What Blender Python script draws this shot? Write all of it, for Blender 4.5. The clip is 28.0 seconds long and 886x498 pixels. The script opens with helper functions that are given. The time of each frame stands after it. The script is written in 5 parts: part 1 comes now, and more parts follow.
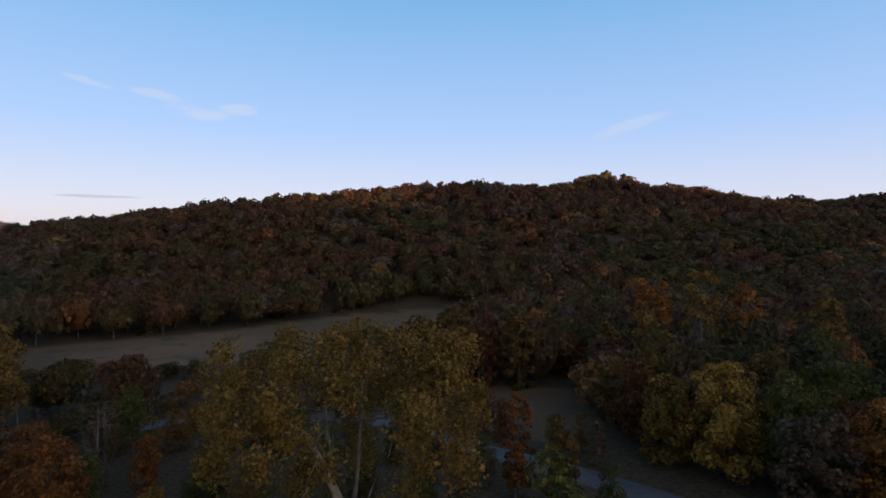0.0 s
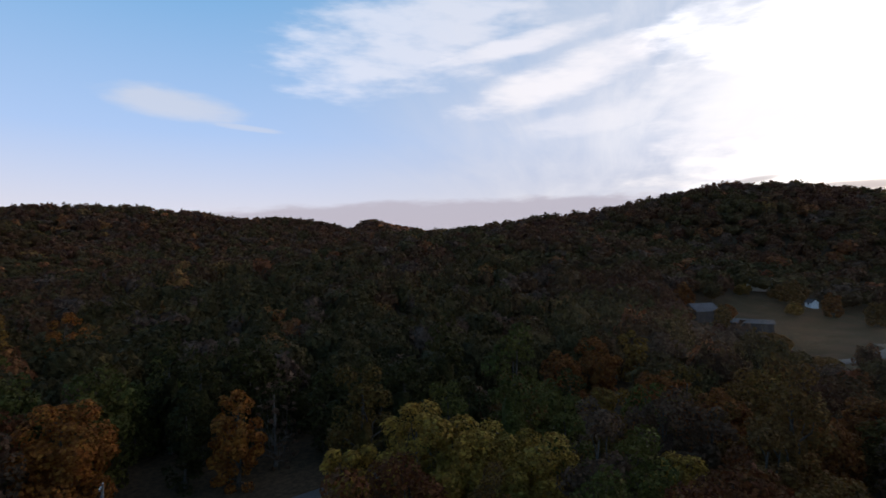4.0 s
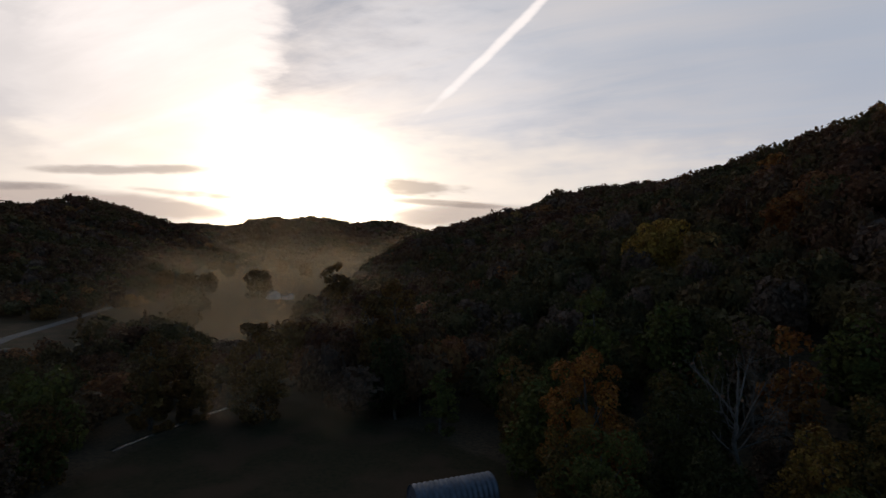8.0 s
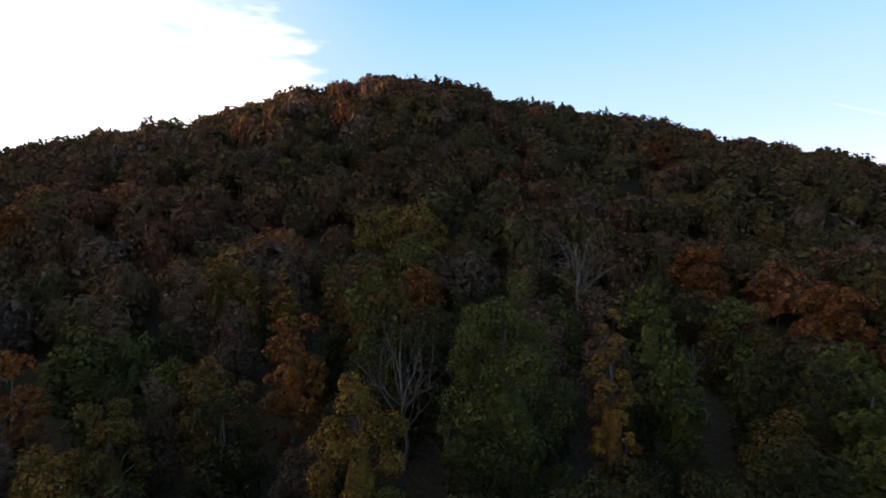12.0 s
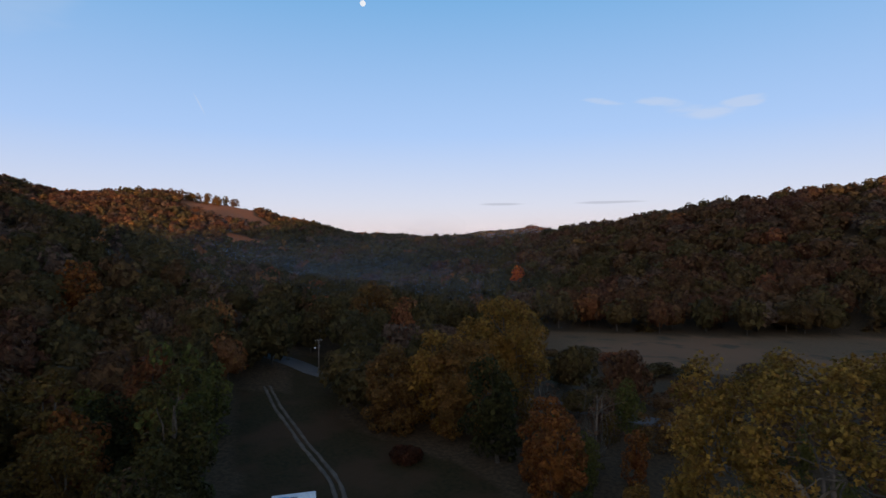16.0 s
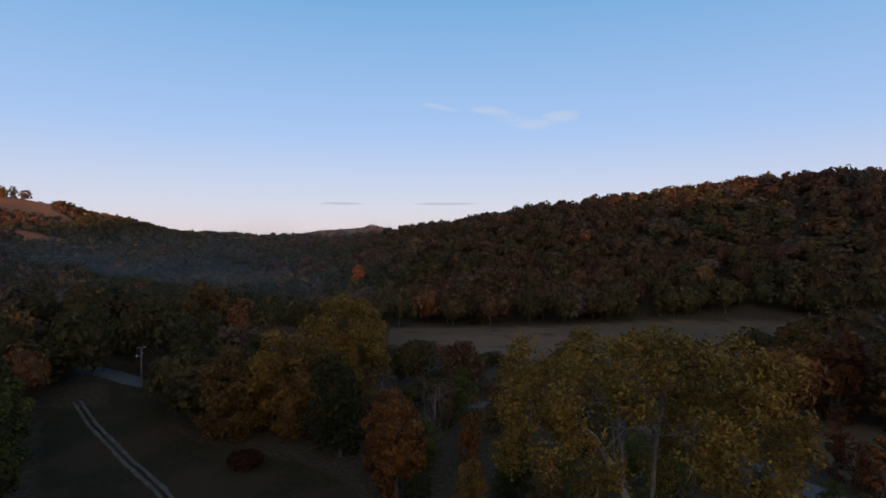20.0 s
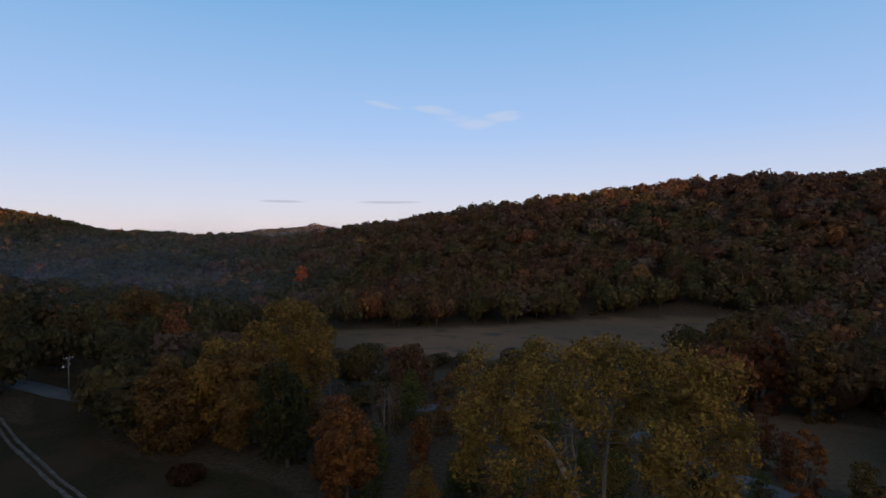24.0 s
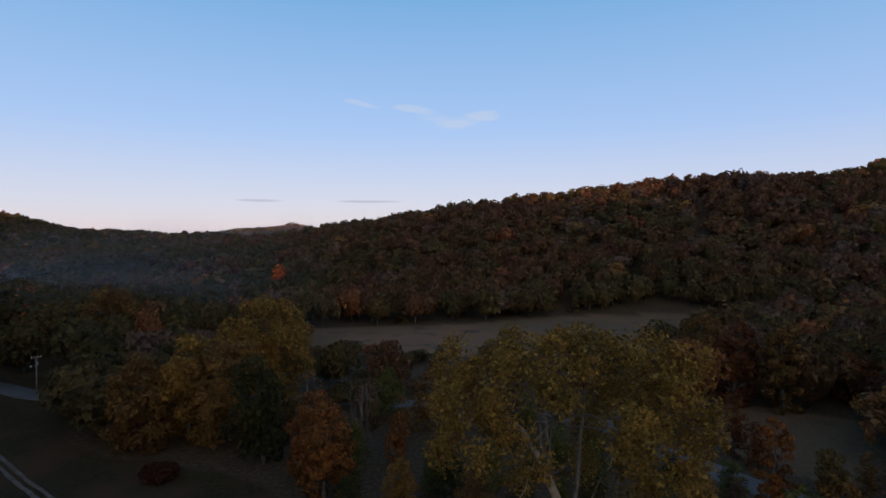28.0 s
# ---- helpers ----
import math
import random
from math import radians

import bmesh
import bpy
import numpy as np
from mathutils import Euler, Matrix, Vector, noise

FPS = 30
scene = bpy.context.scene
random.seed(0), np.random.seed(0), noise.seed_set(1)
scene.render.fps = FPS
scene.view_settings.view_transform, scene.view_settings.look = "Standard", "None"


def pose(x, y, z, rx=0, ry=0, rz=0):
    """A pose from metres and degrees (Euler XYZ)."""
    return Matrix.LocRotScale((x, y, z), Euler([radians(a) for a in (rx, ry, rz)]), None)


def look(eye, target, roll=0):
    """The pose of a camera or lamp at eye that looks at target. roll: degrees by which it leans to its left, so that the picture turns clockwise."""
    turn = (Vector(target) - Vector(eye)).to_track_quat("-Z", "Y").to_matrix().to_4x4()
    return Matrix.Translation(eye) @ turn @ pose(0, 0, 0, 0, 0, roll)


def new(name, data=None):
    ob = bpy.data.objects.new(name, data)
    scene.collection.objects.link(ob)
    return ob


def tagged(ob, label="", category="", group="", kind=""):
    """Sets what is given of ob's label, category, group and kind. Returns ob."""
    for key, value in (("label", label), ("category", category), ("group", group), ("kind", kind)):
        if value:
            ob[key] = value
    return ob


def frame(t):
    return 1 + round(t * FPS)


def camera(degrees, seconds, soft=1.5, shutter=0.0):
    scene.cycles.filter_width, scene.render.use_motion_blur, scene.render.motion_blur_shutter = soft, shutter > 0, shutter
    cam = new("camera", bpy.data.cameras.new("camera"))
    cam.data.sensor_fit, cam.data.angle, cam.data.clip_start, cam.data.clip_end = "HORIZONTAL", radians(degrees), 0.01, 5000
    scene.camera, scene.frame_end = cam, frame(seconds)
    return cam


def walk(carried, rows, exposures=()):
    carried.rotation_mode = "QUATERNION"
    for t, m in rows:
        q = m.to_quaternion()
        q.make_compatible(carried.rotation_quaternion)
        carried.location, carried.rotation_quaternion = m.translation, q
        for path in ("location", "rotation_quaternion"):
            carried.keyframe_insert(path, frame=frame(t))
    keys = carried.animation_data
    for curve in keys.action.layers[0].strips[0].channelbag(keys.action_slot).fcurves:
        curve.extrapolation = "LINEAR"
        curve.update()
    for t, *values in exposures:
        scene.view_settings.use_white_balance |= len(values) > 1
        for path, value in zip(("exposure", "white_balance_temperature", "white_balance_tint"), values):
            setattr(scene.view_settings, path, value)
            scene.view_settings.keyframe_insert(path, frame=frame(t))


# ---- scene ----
cam = camera(77.69, 28.0, soft=1.5, shutter=0.1)
EYE = (0.0, 0.0, 35.0)   # the drone's place at the start, metres above the valley floor
# seconds, x, y, z, yaw, pitch, roll
PATH = [
    (0.0, -0.00, -0.00, 35.00, -0.00, -1.00, 0.00), (0.5, 0.16, 0.07, 35.01, -0.30, -0.83, 0.01), (1.0, 0.33, 0.16, 35.10, -0.35, -0.88, -0.01),
    (1.5, 0.50, 0.19, 35.21, -6.65, -0.73, -0.09), (2.0, 0.62, 0.08, 35.25, -20.06, -0.49, -0.17), (2.5, 0.63, -0.17, 35.31, -34.22, -0.36, -0.24),
    (3.0, 0.53, -0.49, 35.38, -48.20, -0.29, -0.03), (3.5, 0.30, -0.78, 35.46, -62.04, -0.29, 0.01), (4.0, 0.00, -1.01, 35.51, -74.51, -0.23, 0.26),
    (4.5, -0.27, -1.13, 35.50, -85.70, -0.32, 0.28), (6.5, -0.92, -1.01, 35.16, -130.53, -0.34, 0.38), (7.0, -0.75, -0.87, 34.94, -138.43, -0.38, 0.66),
    (7.5, -0.66, -0.75, 34.81, -146.38, -0.38, 0.55), (8.0, -0.66, -0.67, 34.77, -154.24, -0.42, 0.46), (8.5, -0.74, -0.56, 34.77, -162.16, -0.35, 0.48),
    (9.0, -0.80, -0.38, 34.79, -170.31, -0.41, 0.43), (9.5, -0.80, -0.07, 34.90, -178.71, -0.46, 0.32), (10.0, -0.77, 0.35, 35.04, -187.37, -0.39, 0.24),
    (10.5, -0.71, 0.80, 35.19, -196.21, -0.39, 0.25), (11.0, -0.68, 1.19, 35.33, -205.42, -0.35, 0.45), (11.5, -0.71, 1.46, 35.47, -214.89, -0.12, 0.67),
    (13.5, -0.83, 2.49, 35.76, -254.21, -0.49, 1.00), (14.0, -0.72, 2.69, 35.73, -264.83, -0.63, 1.05), (14.5, -0.44, 2.78, 35.66, -275.95, -0.78, 0.80),
    (15.0, -0.10, 2.79, 35.59, -287.44, -0.84, 0.47), (15.5, 0.19, 2.68, 35.56, -299.47, -0.86, 0.36), (16.0, 0.46, 2.53, 35.52, -311.06, -0.80, 0.35),
    (16.5, 0.78, 2.33, 35.43, -316.13, -0.86, 0.26), (17.0, 1.14, 2.07, 35.31, -318.09, -0.85, 0.14), (17.5, 1.43, 1.72, 35.19, -320.06, -0.85, 0.19),
    (18.0, 1.61, 1.34, 35.09, -321.88, -0.92, 0.15), (18.5, 1.70, 1.00, 35.04, -323.58, -0.83, 0.18), (19.0, 1.78, 0.76, 35.06, -325.06, -0.90, 0.13),
    (19.5, 1.81, 0.55, 35.10, -326.39, -0.87, 0.15), (20.0, 1.76, 0.38, 35.19, -327.58, -0.90, 0.14), (20.5, 1.65, 0.23, 35.32, -328.67, -0.93, 0.14),
    (21.0, 1.50, 0.10, 35.48, -329.67, -0.92, 0.11), (21.5, 1.35, -0.00, 35.66, -330.52, -0.92, 0.18), (23.5, 1.03, -0.05, 36.21, -332.97, -1.03, 0.22),
    (24.0, 0.98, -0.03, 36.16, -333.42, -1.06, 0.21), (24.5, 0.98, -0.05, 35.99, -333.82, -1.06, 0.21), (25.0, 1.03, -0.05, 35.85, -334.19, -1.05, 0.24),
    (25.5, 1.11, -0.05, 35.75, -334.46, -1.08, 0.24), (26.0, 1.18, -0.04, 35.69, -334.74, -1.10, 0.24), (26.5, 1.22, -0.03, 35.64, -335.00, -1.09, 0.22),
    (27.0, 1.27, -0.03, 35.57, -335.23, -1.14, 0.25), (27.5, 1.28, -0.03, 35.46, -335.40, -1.16, 0.26), (28.0, 1.26, 0.01, 35.40, -335.59, -1.13, 0.25),
]
# seconds, stops, kelvin, tint
EXPOSURE = [(0.0, 0.12, 6500, 10), (3.0, 0.1, 6500, 10), (4.5, 0.0, 6850, 12), (6.5, -0.6, 7000, 13), (8.5, -0.74, 7000, 13), (10.0, 0.2, 7100, 13), (11.5, 0.7, 7100, 12),
            (13.5, 0.8, 7000, 13), (14.5, 0.5, 6800, 12), (15.5, 0.12, 6500, 10), (17.0, -0.06, 6500, 10), (28.0, -0.03, 6500, 10)]
walk(cam, [(t, pose(x, y, z, 90 + p, r, yaw)) for t, x, y, z, yaw, p, r in PATH], EXPOSURE)

# ---- sky and sun ----
SUN_AZ, SUN_EL = 140.0, 1.05      # degrees clockwise from +y, degrees above the horizon


def way(az, el=0.0):
    a, e = radians(az), radians(el)
    return Vector((math.sin(a) * math.cos(e), math.cos(a) * math.cos(e), math.sin(e)))


class Net:
    """A short hand for node trees."""

    def __init__(self, tree):
        self.tree = tree
        tree.nodes.clear()

    def node(self, kind, **values):
        n = self.tree.nodes.new(kind)
        for key, value in values.items():
            setattr(n, key, value)
        return n

    def put(self, socket, value):
        if isinstance(value, bpy.types.NodeSocket):
            self.tree.links.new(value, socket)
        elif value is not None:
            socket.default_value = value

    def math(self, op, a, b=None, c=None, clamp=False):
        n = self.node("ShaderNodeMath", operation=op, use_clamp=clamp)
        for s, v in zip(n.inputs, (a, b, c)):
            self.put(s, v)
        return n.outputs[0]

    def vec(self, op, a, b=None):
        n = self.node("ShaderNodeVectorMath", operation=op)
        self.put(n.inputs[0], a)
        self.put(n.inputs[1], b)
        return n.outputs["Value" if op in ("DOT_PRODUCT", "LENGTH") else "Vector"]

    def ramp(self, x, lo, hi, a=0.0, b=1.0):
        n = self.node("ShaderNodeMapRange", interpolation_type="SMOOTHSTEP")
        for s, v in zip(n.inputs[:5], (x, lo, hi, a, b)):
            self.put(s, v)
        return n.outputs[0]

    def noise(self, vector, scale, detail=4.0, rough=0.55, distortion=0.0):
        n = self.node("ShaderNodeTexNoise")
        self.put(n.inputs["Vector"], vector)
        for key, v in (("Scale", scale), ("Detail", detail), ("Roughness", rough), ("Distortion", distortion)):
            n.inputs[key].default_value = v
        return n.outputs["Fac"]

    def mix(self, fac, a, b, how="MIX"):
        n = self.node("ShaderNodeMix", data_type="RGBA", blend_type=how)
        self.put(n.inputs["Factor"], fac)
        self.put(n.inputs[6], a if isinstance(a, bpy.types.NodeSocket) else (*a, 1.0)[:4])
        self.put(n.inputs[7], b if isinstance(b, bpy.types.NodeSocket) else (*b, 1.0)[:4])
        return n.outputs[2]

    def colours(self, fac, stops):
        n = self.node("ShaderNodeValToRGB")
        e = n.color_ramp.elements
        while len(e) < len(stops):
            e.new(0.5)
        for el, (at, c) in zip(e, stops):
            el.position, el.color = at, (*c, 1.0)
        self.put(n.inputs[0], fac)
        return n.outputs[0]

    def xyz(self, x, y, z):
        n = self.node("ShaderNodeCombineXYZ")
        for s, v in zip(n.inputs, (x, y, z)):
            self.put(s, v)
        return n.outputs[0]


def make_sky():
    world = bpy.data.worlds.new("sky")
    scene.world = world
    world.use_nodes = True
    net = Net(world.node_tree)
    d = net.node("ShaderNodeTexCoord").outputs["Generated"]
    sky = net.node("ShaderNodeTexSky", sky_type="NISHITA", sun_disc=False, sun_elevation=radians(6.0),
                   sun_rotation=radians(SUN_AZ), altitude=200.0, air_density=1.0, dust_density=1.0, ozone_density=2.0)
    split = net.node("ShaderNodeSeparateXYZ")
    net.put(split.inputs[0], d)
    x, y, z = split.outputs
    az = net.math("MULTIPLY", net.math("ARCTAN2", x, y), 180 / math.pi)
    el = net.math("MULTIPLY", net.math("ARCSINE", z), 180 / math.pi)
    # clear air: deep blue above, paler and faintly pink over the hills
    air = net.colours(net.math("DIVIDE", el, 90.0, clamp=True), [(0.0, (0.80, 0.68, 0.70)), (0.04, (0.66, 0.68, 0.83)), (0.12, (0.40, 0.57, 0.90)), (0.27, (0.175, 0.42, 0.75)), (0.6, (0.07, 0.18, 0.36)), (1.0, (0.04, 0.11, 0.25))])
    base = net.mix(1.0, net.vec("MULTIPLY", air, (9.3, 9.3, 9.3)), net.vec("MULTIPLY", sky.outputs[0], (0.25, 0.22, 0.22)), "ADD")
    sunward = net.vec("DOT_PRODUCT", d, way(SUN_AZ, 2.0))
    # towards the sun the air is milky
    base = net.mix(net.math("MULTIPLY", net.ramp(sunward, 0.0, 0.9), 0.6), base, (5.1, 5.3, 6.2))
    # high cirrus, drawn out along the wind, thick towards the sun
    high = net.math("ADD", net.math("MAXIMUM", z, 0.0), 0.12)
    px, py = net.math("DIVIDE", x, high), net.math("DIVIDE", y, high)
    flat = net.xyz(px, py, 0.0)
    turn = net.node("ShaderNodeMapping")
    turn.inputs["Rotation"].default_value = (0, 0, radians(-76))
    turn.inputs["Scale"].default_value = (0.55, 2.6, 1.0)
    net.put(turn.inputs["Vector"], flat)
    streak = net.noise(turn.outputs[0], 1.1, 7.0, 0.62, 0.5)
    broad = net.noise(flat, 0.55, 3.0, 0.5)
    side = net.ramp(sunward, 0.15, 0.85)
    veil = net.math("MULTIPLY", net.ramp(net.math("ADD", net.math("MULTIPLY", streak, 0.55), net.math("MULTIPLY", broad, 0.55)), 0.36, 0.76), side)
    wisps = net.math("MULTIPLY", net.ramp(streak, 0.66, 0.85), 0.10)
    cloud = net.math("MAXIMUM", veil, wisps)

    ragged = net.math("SUBTRACT", net.noise(net.vec("MULTIPLY", d, (11.0, 11.0, 42.0)), 1.0, 4.0, 0.55), 0.5)

    def patch(caz, cel, waz, wel, lean=0.0, soft=0.7, rag=1.2):
        """How far a long cloud covers the sky: its middle, half width, half height and lean, in degrees."""
        da = net.math("WRAP", net.math("SUBTRACT", az, caz), 180.0, -180.0)
        de = net.math("SUBTRACT", el, cel)
        c, s = math.cos(radians(lean)), math.sin(radians(lean))
        u = net.math("ADD", net.math("MULTIPLY", da, c / waz), net.math("MULTIPLY", de, s / waz))
        v = net.math("SUBTRACT", net.math("MULTIPLY", de, c / wel), net.math("MULTIPLY", da, s / wel))
        r = net.math("ADD", net.math("ADD", net.math("MULTIPLY", u, u), net.math("MULTIPLY", v, v)), net.math("MULTIPLY", ragged, rag))
        return net.ramp(r, 1.0, 1.0 - soft)

    lens = net.math("MAXIMUM", patch(48.5, 13.2, 7.4, 1.8, -5.0, 1.0, 1.5), net.math("MULTIPLY", patch(54.5, 11.6, 4.0, 0.35, -4.0, 1.0, 1.8), 0.7))
    trail = patch(160.0, 19.7, 12.2, 0.60, 39.5, 1.0, 1.1)
    pink = patch(327.4, 13.5, 2.4, 0.36, -10.0, 1.0, 3.2)
    for values in ((333.2, 12.9, 3.4, 0.6, -9.0, 1.0, 3.4), (336.0, 12.0, 3.6, 0.8, -6.0, 1.0, 3.4), (339.5, 12.4, 2.6, 0.5, 4.0, 1.0, 3.4)):
        pink = net.math("MAXIMUM", pink, patch(*values))
    faint = patch(18.5, 11.0, 4.5, 0.7, 16.0, 1.0, 1.4)
    for values in ((262.5, 10.6, 4.0, 0.16, -22.0, 1.0, 0.6), (287.3, 13.0, 1.3, 0.10, -62.0, 1.0, 0.3)):
        faint = net.math("MAXIMUM", faint, patch(*values))
    cloud = net.math("MAXIMUM", cloud, net.math("MULTIPLY", lens, 0.6))
    cloud = net.math("MAXIMUM", cloud, net.math("MULTIPLY", pink, 0.36))
    cloud = net.math("MAXIMUM", cloud, net.math("MULTIPLY", faint, 0.28))
    cloud = net.math("MAXIMUM", cloud, net.math("MULTIPLY", patch(273.0, 20.0, 7.0, 4.0, 20.0, 1.0, 1.2), 0.12))
    # an even white sheet that ends in a clear edge to the south
    sheet = patch(176.0, 8.0, 38.0, 34.0, 0.0, 0.6, 1.1)
    base = net.mix(net.math("MULTIPLY", sheet, net.ramp(broad, 0.25, 0.6, 0.62, 0.95)), base, (7.8, 8.9, 10.7))
    edge = patch(205.0, 15.0, 9.0, 8.0, 20.0, 1.0, 1.8)
    base = net.mix(net.math("MULTIPLY", edge, 0.75), base, (11.0, 10.3, 10.6))
    east = patch(120.0, 11.0, 27.0, 14.0, 0.0, 0.7, 1.1)
    for values, part_of in (((86.5, 16.6, 13.0, 2.4, 15.0, 1.0, 1.5), 1.0), ((81.0, 19.8, 13.0, 1.3, 10.0, 1.0, 1.7), 0.8), ((72.0, 21.0, 17.0, 6.0, 12.0, 1.0, 2.0), 0.6), ((90.0, 12.5, 9.0, 1.6, 8.0, 1.0, 1.6), 0.5)):
        east = net.math("MAXIMUM", east, net.math("MULTIPLY", patch(*values), part_of))
    base = net.mix(net.math("MULTIPLY", east, 0.85), base, (9.8, 9.6, 10.2))
    # white glare of the cloud above the sun
    glare = net.math("MAXIMUM", net.math("MAXIMUM", net.math("MAXIMUM", patch(127.0, 19.0, 12.5, 20.0, -8.0, 0.6, 1.0), net.math("MULTIPLY", patch(139.0, 6.0, 27.0, 9.5, 0.0, 1.0, 0.8), 0.95)), net.math("MULTIPLY", patch(151.0, 13.0, 18.0, 14.0, 0.0, 1.0, 0.8), 0.35)), net.math("MULTIPLY", patch(112.0, 17.0, 18.0, 5.0, -10.0, 1.0, 1.8), 0.7))
    base = net.mix(net.math("MULTIPLY", glare, 0.9), base, (20.0, 19.2, 19.2))
    # what the cirrus scatters towards the eye grows near the sun
    near = net.math("POWER", net.math("MAXIMUM", sunward, 0.0), 14.0)
    bright = net.math("ADD", net.math("ADD", 7.5, net.math("MULTIPLY", net.ramp(sunward, 0.2, 0.95), 3.0)), net.math("MULTIPLY", near, 12.0))
    lit = net.mix(near, (0.92, 0.93, 1.0), (1.0, 0.88, 0.74))
    white = net.vec("MULTIPLY", lit, net.xyz(bright, bright, bright))
    base = net.mix(net.math("MULTIPLY", cloud, 0.92), base, white)
    # the sky is brightest and creamy just over the ridges there
    cream = patch(141.0, 5.5, 50.0, 8.0, 0.0, 1.0, 0.9)
    base = net.mix(net.math("MULTIPLY", cream, 0.6), base, (17.0, 15.4, 13.4))
    glow = net.math("MULTIPLY", net.math("POWER", net.math("MAXIMUM", sunward, 0.0), 120.0), 70.0)
    base = net.mix(1.0, base, net.vec("MULTIPLY", net.xyz(glow, glow, glow), (1.0, 0.80, 0.55)), "ADD")
    # low grey banks over the hills
    low = patch(104.0, 5.9, 2.6, 0.35, 8.0, 1.0, 0.8)
    for values in ((124.0, 7.0, 8.0, 0.55, 3.0, 1.0, 2.4), (130.0, 5.0, 6.0, 0.45, -4.0, 1.0, 2.8), (151.5, 5.9, 8.0, 1.0, -5.0, 1.0, 3.2), (155.0, 4.3, 8.0, 0.45, -4.0, 0.9, 1.8), (112.0, 5.0, 12.0, 0.45, 2.0, 0.9, 1.6)):
        low = net.math("MAXIMUM", low, patch(*values))
    bank = patch(74.0, 1.5, 45.0, 3.6, 2.0, 0.35, 0.8)
    base = net.mix(net.math("MULTIPLY", bank, 0.88), base, (4.7, 4.5, 5.4))
    peach = net.math("MAXIMUM", patch(122.0, 3.9, 13.0, 1.5, -4.0, 0.7, 1.2), net.math("MULTIPLY", patch(155.0, 3.2, 9.0, 1.3, 3.0, 0.8, 1.2), 0.9))
    base = net.mix(net.math("MULTIPLY", peach, 0.72), base, (7.2, 6.0, 5.6))
    grey = net.mix(near, (3.6, 3.3, 3.7), (4.8, 3.8, 3.3))
    base = net.mix(net.math("MULTIPLY", low, 0.60), base, grey)
    far = net.math("MAXIMUM", patch(317.5, 3.8, 2.6, 0.17, 0.0, 1.0, 1.6), patch(327.5, 3.8, 4.2, 0.17, 0.0, 1.0, 1.8))
    base = net.mix(net.math("MULTIPLY", far, 0.35), base, (2.8, 2.8, 3.4))
    base = net.mix(net.math("MULTIPLY", trail, 0.8), base, (17.5, 17.0, 17.2))
    back = net.node("ShaderNodeBackground")
    net.put(back.inputs[0], base)
    back.inputs[1].default_value = 0.1
    out = net.node("ShaderNodeOutputWorld")
    net.put(out.inputs[0], back.outputs[0])


make_sky()
sun = new("sun", bpy.data.lights.new("sun", "SUN"))
sun.data.energy, sun.data.angle, sun.data.color = 5.0, radians(0.6), (1.0, 0.60, 0.34)
sun.matrix_world = look(tuple(way(SUN_AZ, SUN_EL) * 3000), (0, 0, 0))

# ---- materials ----
def material(name, rough=0.9, metal=0.0, spec=0.3):
    m = bpy.data.materials.new(name)
    m.use_nodes = True
    net = Net(m.node_tree)
    b = net.node("ShaderNodeBsdfPrincipled")
    b.inputs["Roughness"].default_value, b.inputs["Metallic"].default_value = rough, metal
    b.inputs["Specular IOR Level"].default_value = spec
    out = net.node("ShaderNodeOutputMaterial")
    net.put(out.inputs[0], b.outputs[0])
    return m, net, b


def place(net):
    return net.node("ShaderNodeNewGeometry").outputs["Position"]


def bump(net, b, height, strength=0.4, distance=0.05):
    n = net.node("ShaderNodeBump")
    n.inputs["Strength"].default_value, n.inputs["Distance"].default_value = strength, distance
    net.put(n.inputs["Height"], height)
    net.put(b.inputs["Normal"], n.outputs[0])


def two_tone(name, dark, light, fine=3.0, coarse=0.3, rough=0.9, metal=0.0, relief=0.3, spec=0.3):
    """A surface that varies between two colours at two scales."""
    m, net, b = material(name, rough, metal, spec)
    p = net.node("ShaderNodeTexCoord").outputs["Object"]
    f, c = net.noise(p, fine, 5.0, 0.65), net.noise(p, coarse, 3.0)
    net.put(b.inputs["Base Color"], net.mix(net.ramp(net.math("ADD", net.math("MULTIPLY", f, 0.5), net.math("MULTIPLY", c, 0.5)), 0.35, 0.65), dark, light))
    bump(net, b, f, relief, 0.03)
    return m


